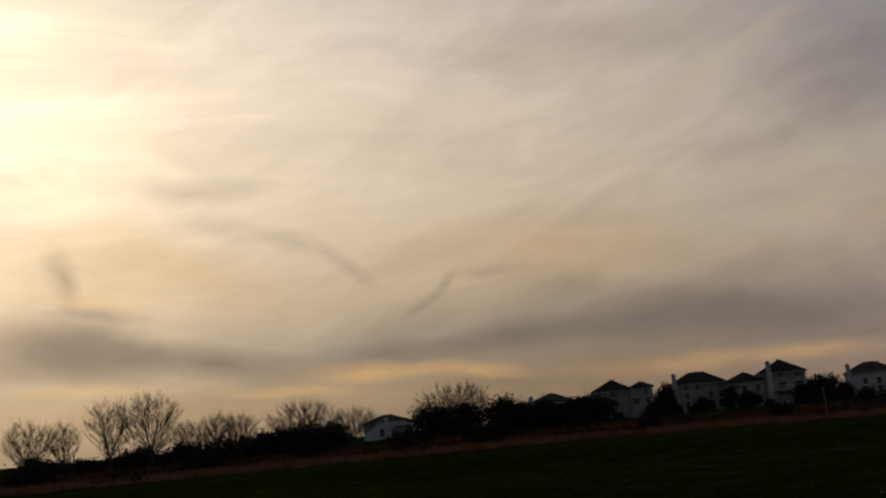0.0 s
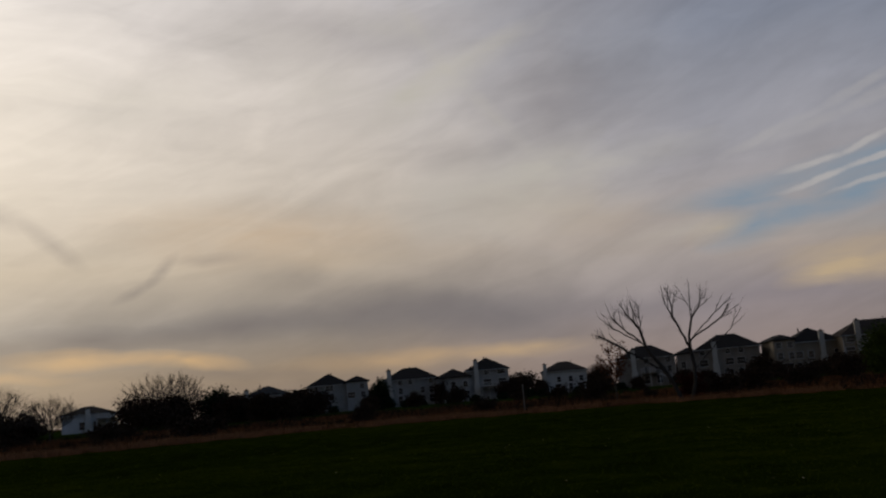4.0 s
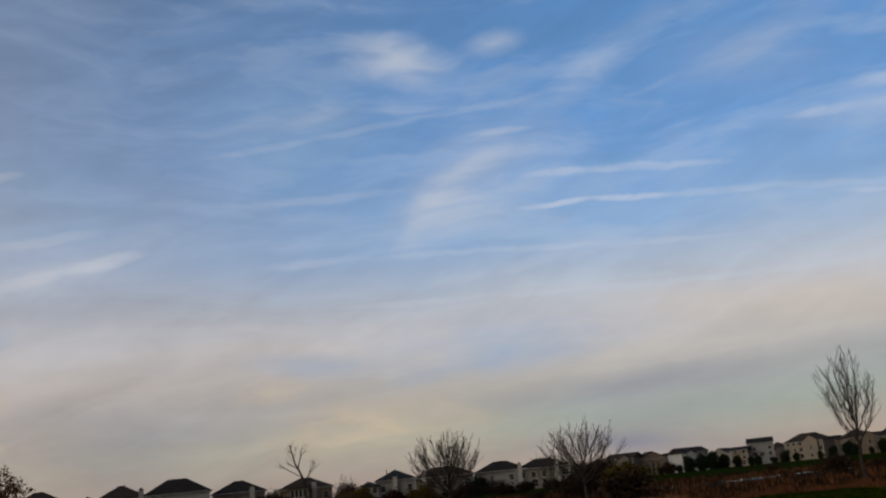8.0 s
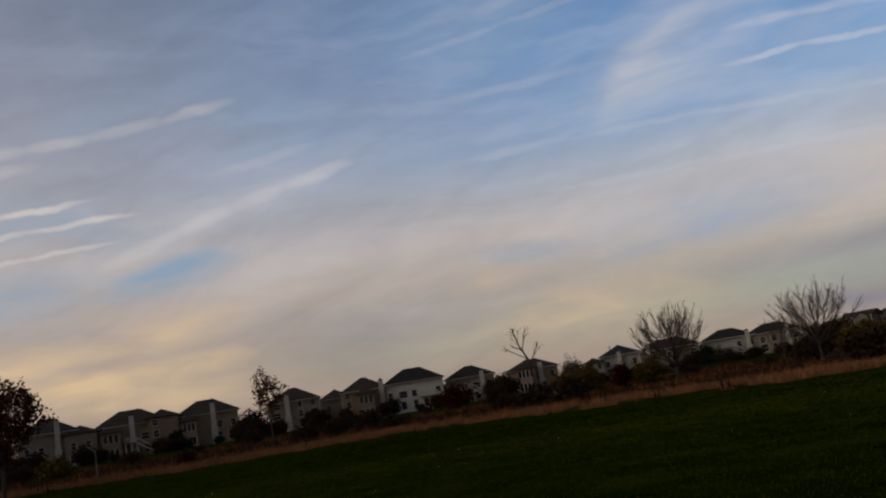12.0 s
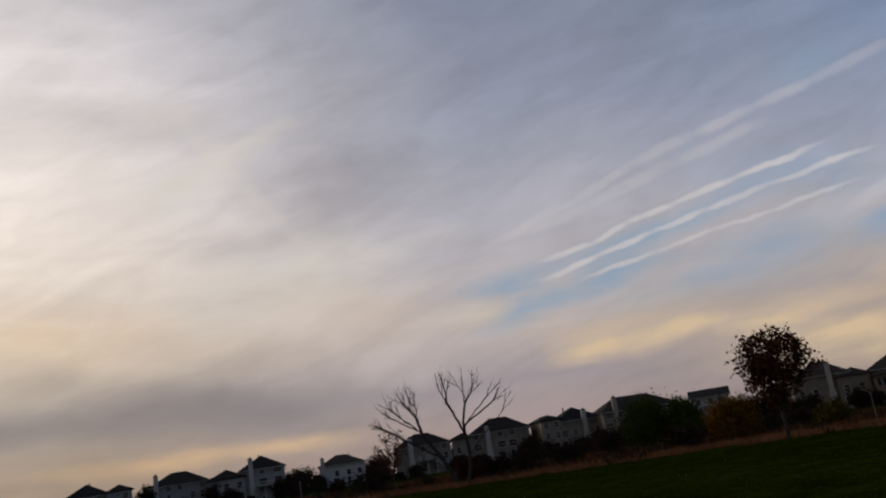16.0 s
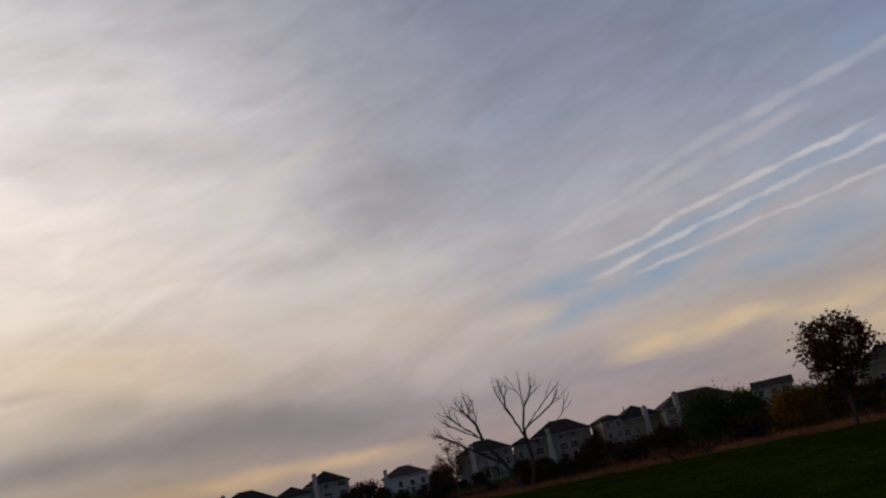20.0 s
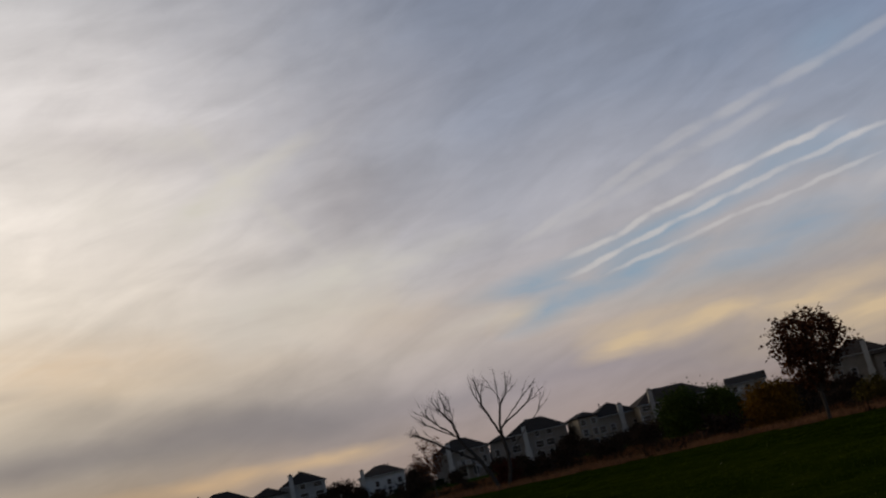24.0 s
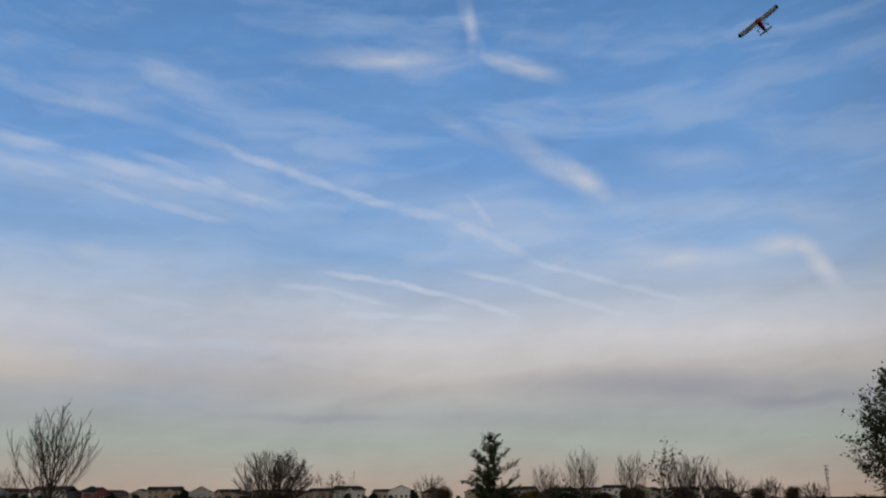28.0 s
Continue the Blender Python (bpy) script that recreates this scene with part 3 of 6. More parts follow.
WALLS = {"grey": siding("grey_siding", (.225, .195, .17)), "beige": siding("beige_siding", (.25, .205, .155)),
         "white": siding("white_siding", (.50, .50, .495)), "tan": siding("tan_siding", (.235, .178, .13)),
         "pale": siding("pale_siding", (.27, .268, .262)), "blue": siding("blue_siding", (.16, .20, .25)),
         "red": siding("red_siding", (.13, .034, .034)), "brown": siding("brown_siding", (.13, .105, .085))}
ROOFS = {"dark": shingles("charcoal_shingles", (.026, .022, .020)), "brown": shingles("brown_shingles", (.048, .036, .029)),
         "slate": shingles("slate_shingles", (.028, .033, .038))}


# ---------------------------------------------------------------- mesh helpers
def mesh_of(name, verts, faces, mat):
    me = bpy.data.meshes.new(name)
    me.from_pydata([tuple(v) for v in verts], [], faces)
    me.materials.append(mat)
    return me


def part(name, bm, mat, parent, label=""):
    """One mesh object under a thing or under a part, from a bmesh or a ready mesh."""
    if isinstance(bm, bmesh.types.BMesh):
        me = bpy.data.meshes.new(name)
        bm.normal_update()
        bm.to_mesh(me)
        bm.free()
        me.materials.append(mat)
    else:
        me = bm
    ob = new(name, me)
    ob.parent = parent
    if name in ("twig_crown", "limb_crown", "foliage", "stem_base"):
        ob["kind"] = "stuff"
    if label:
        ob["label"] = label
    return ob


def box(bm, x0, x1, y0, y1, z0, z1):
    v = [bm.verts.new(p) for p in ((x0, y0, z0), (x1, y0, z0), (x1, y1, z0), (x0, y1, z0),
                                   (x0, y0, z1), (x1, y0, z1), (x1, y1, z1), (x0, y1, z1))]
    for f in ((3, 2, 1, 0), (4, 5, 6, 7), (0, 1, 5, 4), (1, 2, 6, 5), (2, 3, 7, 6), (3, 0, 4, 7)):
        bm.faces.new([v[i] for i in f])
    return v


def boxes(*rows):
    bm = bmesh.new()
    for r in rows:
        box(bm, *r)
    return bm


def polar(az, d, z=0.0):
    a = radians(az)
    return Vector((d * math.sin(a), d * math.cos(a), z))


def rise(r):
    """The ground lifts gently behind the meadow, where the houses stand."""
    s = min(max((r - 105) / 70, 0), 1)
    return .4 * s * s * (3 - 2 * s)


EDGE = ((-180, 60), (-70, 60), (-42, 62), (-30, 66), (-8, 66), (12, 61.5), (22, 57), (36, 60), (46, 50), (60, 45),
        (76, 47), (84, 41), (100, 37), (112, 38), (125, 31), (140, 28), (180, 60))


def edge(az):
    """Where the mown grass ends, by direction."""
    for (a0, d0), (a1, d1) in zip(EDGE, EDGE[1:]):
        if a0 <= az <= a1:
            d = d0 + (d1 - d0) * (az - a0) / (a1 - a0)
            break
    return d + 1.1 * math.sin(az * 1.7) + .7 * math.sin(az * 4.3 + 1)


# ---------------------------------------------------------------- ground
def ring_sheet(name, radii, mat, label, category, lift=0.0, a0=-180.0, a1=180.0, n=240, hole=True):
    """A sheet in rings round the camera; radii: functions of the direction."""
    verts, faces = [], []
    for i in range(n + 1):
        az = a0 + (a1 - a0) * i / n
        for r in radii:
            d = r(az) if callable(r) else r
            verts.append(polar(az, d, rise(d) + lift))
    k = len(radii)
    for i in range(n):
        for j in range(k - 1):
            p = i * k + j
            faces.append((p, p + 1, p + k + 1, p + k))
    ob = new(name, mesh_of(name, verts, [f[::-1] for f in faces], mat))
    return tagged(ob, label, category, kind="structure")


ring_sheet("ground", [0.0, 20, 60, 105, 115, 125, 135, 145, 155, 165, 175, 400, 1200, 4600], M_MEADOW,
           "dry brown meadow ground reaching to the horizon", "ground")
# sheet under the blades; its dark tone includes the shade of the gaps
ring_sheet("lawn", [0.0, 8, 16, 24, edge], M_LAWN, "dark thatch sheet under the mown grass, toned for shade between blades", "lawn", .02)
ring_sheet("yard", [lambda a: 138 + 6 * math.sin(a * .6) + 3 * math.sin(a * 2.3), 145, 155, 165, 175, 300, 600], M_YARD,
           "green back yards rising to the row of houses", "lawn", .03, -75, 140, 300)


def blades(name, spots, h0, h1, width, lean, mat, label, category, per=1, seed=1):
    """Many thin upright blades as one mesh."""
    rng = np.random.default_rng(seed)
    n = len(spots) * per
    base = np.repeat(np.asarray(spots, float), per, 0)
    if per > 1:
        base[:, :2] += rng.normal(0, .16, (n, 2))
    h = rng.uniform(h0, h1, n) * (1 if per == 1 else rng.uniform(.6, 1, n))
    turn = rng.uniform(0, 2 * np.pi, n)
    side = np.stack([np.cos(turn), np.sin(turn), np.zeros(n)], 1) * (width * rng.uniform(.6, 1.3, n))[:, None]
    tip = base + np.stack([rng.normal(0, lean, n) * h, rng.normal(0, lean, n) * h, h], 1)
    v = np.stack([base - side, base + side, tip], 1).reshape(-1, 3)
    me = bpy.data.meshes.new(name)
    me.vertices.add(3 * n)
    me.vertices.foreach_set("co", v.ravel())
    me.loops.add(3 * n)
    me.loops.foreach_set("vertex_index", np.arange(3 * n))
    me.polygons.add(n)
    me.polygons.foreach_set("loop_start", np.arange(n) * 3)
    me.update(calc_edges=True)
    me.materials.append(mat)
    return tagged(new(name, me), label, category, kind="stuff")


def scatter(rng, n, a0, a1, d0, d1):
    az = rng.uniform(a0, a1, n)
    lo = np.array([d0(a) if callable(d0) else d0 for a in az])
    hi = np.array([d1(a) if callable(d1) else d1 for a in az])
    d = np.sqrt(rng.uniform(0, 1, n) * (hi ** 2 - lo ** 2) + lo ** 2)
    z = np.array([rise(x) for x in d])
    return np.stack([d * np.sin(np.radians(az)), d * np.cos(np.radians(az)), z], 1)


def patchy(spots, size, keep):
    """Keeps the spots that fall in patches of about that size."""
    return np.array([p for p in spots if noise.noise(Vector((p[0] / size, p[1] / size, 3.0))) > keep])


rng = np.random.default_rng(4)
blades("grass_blades", scatter(rng, 150000, -50, 90, 4.5, 30), .025, .06, .006, .5, M_BLADE,
       "short green blades of the mown field", "grass", 1, 2)
blades("grass_tufts", scatter(rng, 40000, -60, 135, 24, edge), .03, .07, .016, .5, M_BLADE,
       "uneven green tufts in the mown field", "grass", 3, 3)
blades("tall_dry_grass", patchy(patchy(scatter(rng, 26000, -68, 66, lambda a: edge(a) - 1.6, lambda a: edge(a) + 6), 5.0, -.16), 1.6, -.22), .10, .60, .014, .34, M_TAN,
       "tall reddish tan dry grass along the field's edge", "grass", 8, 5)
blades("short_dry_grass", patchy(scatter(rng, 15000, 62, 138, lambda a: edge(a) - .6, lambda a: edge(a) + 9), 4.0, -.05), .08, .34, .014, .34, M_DRY,
       "short brown dry grass along the field's edge", "grass", 8, 15)
blades("meadow_grass", patchy(scatter(rng, 26000, -68, 138, lambda a: edge(a) + 4, 135), 7, .0), .15, .65, .04, .34, M_DRY,
       "dry russet meadow grass between field and houses", "grass", 5, 6)
blades("meadow_sedge", patchy(scatter(rng, 18000, -68, 138, lambda a: edge(a) + 2, 140), 9, .05), .2, .8, .06, .3, M_SEDGE,
       "dark brown sedge patches in the meadow", "grass", 5, 7)


def fallen_leaves():
    r = np.random.default_rng(9)
    verts, faces = [], []
    for x, y, z in scatter(r, 230, -48, 62, 5, 40):
        s, a = r.uniform(.014, .036), r.uniform(0, 6.28)
        u, w = Vector((math.cos(a), math.sin(a), .3)) * s, Vector((-math.sin(a), math.cos(a), .1)) * s * .6
        c, k = Vector((x, y, .075)), len(verts)
        verts += [c - u, c - w + u * .1, c + u, c + w + u * .1]
        faces.append((k, k + 1, k + 2, k + 3))
    tagged(new("fallen_leaves", mesh_of("fallen_leaves", verts, faces, M_FALLEN)), "pale fallen leaves scattered on the mown grass", "leaves", kind="stuff")


fallen_leaves()


def strip(name, pts, width, mat, label, category, lift):
    """A flat winding strip with a low edge, along points on the ground."""
    verts, faces = [], []
    for i, p in enumerate(pts):
        q = pts[min(i + 1, len(pts) - 1)] - pts[max(i - 1, 0)]
        s = Vector((q.y, -q.x, 0)).normalized() * width / 2
        for e, z in ((-1.05, 0.0), (-1, lift), (0, lift + .015), (1, lift), (1.05, 0.0)):
            verts.append((p.x + s.x * e, p.y + s.y * e, rise(p.length) + z))
    for i in range(len(pts) - 1):
        for j in range(4):
            k = i * 5 + j
            faces.append((k, k + 1, k + 6, k + 5))
    return tagged(new(name, mesh_of(name, verts, faces, mat)), label, category, kind="structure")


def smooth_line(rows, n=40):
    pts = [polar(a, d) for a, d in rows]
    out = []
    for i in range(len(pts) - 1):
        p0, p1, p2, p3 = pts[max(i - 1, 0)], pts[i], pts[i + 1], pts[min(i + 2, len(pts) - 1)]
        for k in range(n // (len(pts) - 1)):
            u = k / (n // (len(pts) - 1))
            out.append(.5 * ((2 * p1) + (p2 - p0) * u + (2 * p0 - 5 * p1 + 4 * p2 - p3) * u * u + (3 * p1 - p0 - 3 * p2 + p3) * u ** 3))
    return out + [pts[-1]]


strip("path", smooth_line([(92, 27), (101, 35), (107, 41), (114, 50), (120, 62), (126, 78), (128, 100)]), 2.6, M_ASPHALT,
      "narrow grey asphalt path winding through the grass", "path", .05)
strip("pond", smooth_line([(61, 92), (64.5, 88), (68, 90), (71.5, 97), (75, 99)]), 5.0, M_WATER,
      "shallow pale pond water lying in the meadow", "water", .09)


# ---------------------------------------------------------------- houses
PANES = {}


def window(parent, x, y, z, w, h, face=(0, -1), bars=True):
    """A framed window with its pane, proud of the wall at (x, y); face: the wall's outward direction."""
    key = (round(w, 2), round(h, 2), bars)
    if key not in PANES:
        f = .09
        fr = bmesh.new()
        loops = []
        for y, k in ((.02, f), (-.08, f), (-.08, 0), (.02, 0)):
            loops.append([fr.verts.new(p) for p in ((-w / 2 - k, y, -k), (w / 2 + k, y, -k), (w / 2 + k, y, h + k), (-w / 2 - k, y, h + k))])
        for u, v in zip(loops, loops[1:] + loops[:1]):
            for q in range(4):
                fr.faces.new((u[q], u[(q + 1) % 4], v[(q + 1) % 4], v[q]))
        bmesh.ops.recalc_face_normals(fr, faces=fr.faces[:])
        me = bpy.data.meshes.new("window")
        fr.to_mesh(me)
        fr.free()
        me.materials.append(M_TRIM)
        mb = None
        if bars:
            bb = boxes((-w / 2, w / 2, -.05, .0, h * .5 - .03, h * .5 + .03))
            mb = bpy.data.meshes.new("glazing_bar")
            bb.to_mesh(mb)
            bb.free()
            mb.materials.append(M_TRIM)
        gl = boxes((-w / 2, w / 2, -.02, .0, 0, h))
        mg = bpy.data.meshes.new("pane")
        gl.to_mesh(mg)
        gl.free()
        mg.materials.append(M_GLASS)
        PANES[key] = (me, mg, mb)
    me, mg, mb = PANES[key]
    ob = part("window", me, M_TRIM, parent)
    ob.matrix_basis = pose(x, y, z, 0, 0, math.degrees(math.atan2(face[0], -face[1])))
    part("pane", mg, M_GLASS, ob)
    if mb:
        part("glazing_bar", mb, M_TRIM, ob)
    return ob


def hip_roof(x0, x1, y0, y1, z, top, over=.45, gable=False, slab=.16):
    """A closed hip roof, or a gable roof with its ridge along x, with a fascia."""
    bm = bmesh.new()
    x0, x1, y0, y1 = x0 - over, x1 + over, y0 - over, y1 + over
    w, d = x1 - x0, y1 - y0
    ym, xm = (y0 + y1) / 2, (x0 + x1) / 2
    if gable:
        r0, r1 = (x0, ym), (x1, ym)
    elif w >= d:
        k = d / 2 * .92
        r0, r1 = (min(x0 + k, xm - .2), ym), (max(x1 - k, xm + .2), ym)
    else:
        k = w / 2 * .92
        r0, r1 = (xm, min(y0 + k, ym - .2)), (xm, max(y1 - k, ym + .2))
    lo = [bm.verts.new(p) for p in ((x0, y0, z), (x1, y0, z), (x1, y1, z), (x0, y1, z))]
    hi = [bm.verts.new(p) for p in ((x0, y0, z + slab), (x1, y0, z + slab), (x1, y1, z + slab), (x0, y1, z + slab))]
    a, b = bm.verts.new((*r0, top)), bm.verts.new((*r1, top))
    bm.faces.new(lo[::-1])
    for i in range(4):
        bm.faces.new((lo[i], lo[(i + 1) % 4], hi[(i + 1) % 4], hi[i]))
    if w >= d or gable:
        for f in ((hi[0], hi[1], b, a), (hi[2], hi[3], a, b), (hi[1], hi[2], b), (hi[3], hi[0], a)):
            bm.faces.new(f)
    else:
        for f in ((hi[1], hi[2], b, a), (hi[3], hi[0], a, b), (hi[0], hi[1], a), (hi[2], hi[3], b)):
            bm.faces.new(f)
    return bm


def end_gable_roof(x0, x1, y0, y1, z, top, over=.35, slab=.14):
    """A gable roof whose ridge runs away from the viewer."""
    bm = bmesh.new()
    x0, x1, y0, y1 = x0 - over, x1 + over, y0 - over, y1 + over
    xm = (x0 + x1) / 2
    prof = [(x0, z), (x0, z + slab), (xm, top), (x1, z + slab), (x1, z), (xm, top - slab * 1.4)]
    f = [bm.verts.new((x, y0, q)) for x, q in prof]
    g = [bm.verts.new((x, y1, q)) for x, q in prof]
    for i in range(6):
        bm.faces.new((f[i], f[(i + 1) % 6], g[(i + 1) % 6], g[i]))
    for s in (f, g):
        bm.faces.new((s[0], s[1], s[2], s[5]))
        bm.faces.new((s[2], s[3], s[4], s[5]))
    bmesh.ops.recalc_face_normals(bm, faces=bm.faces[:])
    return bm


def gable_wall(bm, x0, x1, y, z, top, thick=.2):
    """The triangle of wall under an end gable."""
    xm = (x0 + x1) / 2
    f = [bm.verts.new(p) for p in ((x0, y, z), (x1, y, z), (xm, y, top - .2))]
    g = [bm.verts.new(p) for p in ((x0, y + thick, z), (x1, y + thick, z), (xm, y + thick, top - .2))]
    bm.faces.new(f)
    bm.faces.new(g[::-1])
    for i in range(3):
        bm.faces.new((f[i], g[i], g[(i + 1) % 3], f[(i + 1) % 3]))


def house(az, dist, w, ridge, wall, roof, label, chim=None, off=0.0, wing=None, kind="hip", deck=0, sunroom=None, turn=0.0,
          floors=2, depth=9.5, chim_mat=None, base=None, far=False):
    """A two-storey house with a walk-out base, facing the field. off: where its peak lies; wing: (x0, x1, ridge)."""
    z0 = rise(dist) if base is None else base
    if not far:
        w *= 1.07
        if wing:
            wing = (wing[0] * 1.07, wing[1] * 1.07, *wing[2:])
    th = new("house")
    th.matrix_basis = Matrix.Translation(polar(az, dist, z0)) @ pose(0, 0, 0, 0, 0, -az + turn)
    tagged(th, label, "house", "row of houses behind the meadow")
    H = ridge - z0
    mw, rf = WALLS[wall], ROOFS[roof]
    if wing:
        lap = (wing[1] - wing[0]) * (wing[4] if len(wing) > 4 else .12)
        mx0, mx1 = (wing[1] - lap, w / 2) if wing[0] < 0 and wing[1] < 1.5 and wing[0] <= -w / 2 + .1 else (-w / 2, wing[0] + lap)
    else:
        mx0, mx1 = -w / 2, w / 2
    mw_ = mx1 - mx0
    slope = min(min(mw_, depth) / 2 * .64, H * .33)
    if kind == "side":
        slope *= .72
    eave = H - slope
    # main volume
    bm = boxes((mx0, mx1, 0, depth, -.6, eave))
    if kind == "end":
        gable_wall(bm, mx0, mx1, 0, eave, H)
    part("wall", bm, mw, th)
    if kind == "end":
        part("roof", end_gable_roof(mx0, mx1, 0, depth, eave, H), rf, th)
    elif kind == "side":
        bm = hip_roof(mx0, mx1, 0, depth, eave, H, gable=True)
        part("roof", bm, rf, th)
        bm = bmesh.new()
        for x in (mx0, mx1 - .2):
            f = [bm.verts.new(p) for p in ((x, 0, eave), (x, depth, eave), (x, depth / 2, H - .15))]
            g = [bm.verts.new(p) for p in ((x + .2, 0, eave), (x + .2, depth, eave), (x + .2, depth / 2, H - .15))]
            bm.faces.new(f[::-1])
            bm.faces.new(g)
            for i in range(3):
                bm.faces.new((f[i], f[(i + 1) % 3], g[(i + 1) % 3], g[i]))
        bmesh.ops.recalc_face_normals(bm, faces=bm.faces[:])
        part("gable", bm, mw, th)
    else:
        part("roof", hip_roof(mx0, mx1, 0, depth, eave, H), rf, th)
    part("gutter", boxes((mx0 - .5, mx1 + .5, -.58, -.46, eave - .02, eave + .12)), M_TRIM, th, "white eave gutter")
    for cx in (mx0 + .06, mx1 - .06):
        part("corner_board", boxes((cx - .08, cx + .08, -.03, .03, -.4, eave)), M_TRIM, th)
    vols = [(mx0, mx1, 0.0, eave)]
    if wing:
        wh = wing[2] - z0
        we = wh - min((wing[1] - wing[0]) / 2 * .58, wh * .28)
        wd = -1.1 if len(wing) > 3 and wing[3] else -.5
        part("wing_wall", boxes((wing[0] + .02, wing[1] - .02, wd, depth - 1, -.6, we)), mw, th)
        part("wing_roof", hip_roof(wing[0], wing[1], wd, depth - 1, we, wh, .4), rf, th)
        vols.append((wing[0], wing[1], wd, we))
    # windows, storey by storey
    rows = [.30, 2.7] if eave < 4.2 else ([.30, 2.35, 4.3] if eave < 5.9 else [.35, 2.75, 4.95])
    rr = random.Random(int(az * 10) + 7)
    for vx0, vx1, vy, ve in vols:
        ww = vx1 - vx0
        n = max(2, int(ww / 2.3))
        for k, zz in enumerate(rows):
            if zz + 1.25 > ve:
                continue
            for i in range(n):
                x = vx0 + ww * (i + .5) / n + rr.uniform(-.2, .2)
                if chim and abs(x - chim[0]) < 1.0 or sunroom and zz < 4.4 and sunroom[0] - .7 < x < sunroom[1] + .7:
                    continue
                if rr.random() < .16:
                    continue
                wide = rr.choice((.9, 1.0, 1.6))
                window(th, x, vy, zz + .35, wide, (1.55, 1.25, 1.05)[k])
    if far:
        if kind != "end" and w > 9:
            gx = rr.choice((-1, 1)) * w * .22
            gw, gt_ = w * rr.uniform(.17, .23), H - rr.uniform(.4, 1.2)
            bm = boxes((gx - gw, gx + gw, -1.2, 1.0, -.6, gt_ - gw * .72))
            gable_wall(bm, gx - gw, gx + gw, -1.2, gt_ - gw * .72, gt_)
            part("gable", bm, mw, th)
            part("gable_roof", end_gable_roof(gx - gw, gx + gw, -1.2, depth * .45, gt_ - gw * .72, gt_, .3), rf, th)
            for zz in (.9, 3.4):
                window(th, gx, -1.2, zz, 1.0, 1.3)
        return th
    if kind != "end":
        vent = boxes((off - .1, off + .1, depth * .62, depth * .62 + .2, H - 1.2, H + .18))
        part("roof_vent", vent, M_CAP, th)
    if chim:
        cx, top = chim[0], chim[1] - z0
        cm = chim_mat or M_CHIM
        bm = boxes((cx - .62, cx + .62, -.7, .02, -.6, eave * .55), (cx - .46, cx + .46, -.6, .02, eave * .55, top))
        ch = part("chimney", bm, cm, th, "pale exterior chimney")
        part("chimney_cap", boxes((cx - .55, cx + .55, -.7, .08, top, top + .14), (cx - .2, cx + .2, -.5, -.1, top + .14, top + .42)), M_CAP, ch)
    if sunroom:
        s0, s1 = sunroom
        sr = part("sunroom", boxes((s0, s1, -2.6, .0, -.5, .5), (s0, s1, -2.6, 0, 2.2, 3.2), (s0, s1, -2.6, 0, 4.7, 5.0),
                                   (s0, s0 + .3, -2.6, 0, .5, 4.7), (s1 - .3, s1, -2.6, 0, .5, 4.7)), mw, th, "glazed back porch of two storeys")
        part("sunroom_roof", hip_roof(s0, s1, -2.6, 0, 5.0, 6.1, .3), rf, th)
        n = max(3, int((s1 - s0) / .95))
        for zz in (.6, 3.25):
            for i in range(n):
                window(th, s0 + .35 + (s1 - s0 - .7) * (i + .5) / n, -2.45, zz, .62, 1.4, bars=False)
    if deck:
        d0, d1 = deck
        dk = part("deck", boxes((d0, d1, -3.2, 0, 2.55, 2.75)), M_DECK, th, "raised wooden deck")
        for x in (d0 + .1, (d0 + d1) / 2, d1 - .1):
            part("deck_post", boxes((x - .09, x + .09, -3.15, -2.97, -.5, 2.55)), M_TRIM, dk)
        part("railing", boxes((d0, d1, -3.2, -3.12, 3.6, 3.7), (d0, d1, -3.2, -3.12, 2.85, 2.92),
                              *[(d0 + (d1 - d0) * i / 22 - .02, d0 + (d1 - d0) * i / 22 + .02, -3.19, -3.13, 2.92, 3.6) for i in range(23)]),
             M_TRIM, dk, "white railing with thin balusters")
        st = boxes(*[(d1 + i * .26, d1 + i * .26 + .3, -3.2, -2.1, 2.5 - i * .19, 2.58 - i * .19) for i in range(13)])
        stair = part("stair", st, M_TRIM, dk, "white wooden stair down to the yard")
        bm = bmesh.new()
        for y in (-3.25, -2.1):
            for dz in (0.0, .95):
                v = [bm.verts.new(p) for p in ((d1, y, 2.35 + dz), (d1 + 3.4, y, -.1 + dz), (d1 + 3.4, y, .15 + dz), (d1, y, 2.62 + dz))]
                u = [bm.verts.new((q.co.x, q.co.y + .06, q.co.z)) for q in v]
                bm.faces.new(v)
                bm.faces.new(u[::-1])
                for i in range(4):
                    bm.faces.new((v[i], u[i], u[(i + 1) % 4], v[(i + 1) % 4]))
        part("stair_rail", bm, M_TRIM, stair)
    return th


# near row, seen across the meadow
house(-43.5, 205, 9.8, 5.9, "white", "dark", "pale low house with a white chimney and deck among bare trees", (-.2, 5.2), kind="hip", off=1, deck=(1.4, 5.6))
house(-33.2, 190, 9.0, 6.9, "brown", "slate", "low dark house half hidden behind brush", (-4.2, 6.1), off=0)
house(-28.87, 200, 12.0, 8.9, "pale", "dark", "pale grey house with a stepped hip roof and bright windows", None, -1.5, (1.6, 6.0, 7.9, 1))
house(-24.37, 200, 10.9, 8.8, "pale", "dark", "pale grey three-storey house with a flat-topped hip roof", (-4.6, 8.3), 0)
house(-20.48, 195, 14.4, 9.5, "pale", "dark", "pale grey house with tall hip roof, chimney and lower wing", (.9, 8.8), 2.8, (-7.2, -.4, 7.6), deck=(1.8, 5.0))
house(-14.78, 230, 10.4, 8.2, "white", "brown", "white house with a low brown roof and white chimney", (-4.6, 7.6), 2.0)
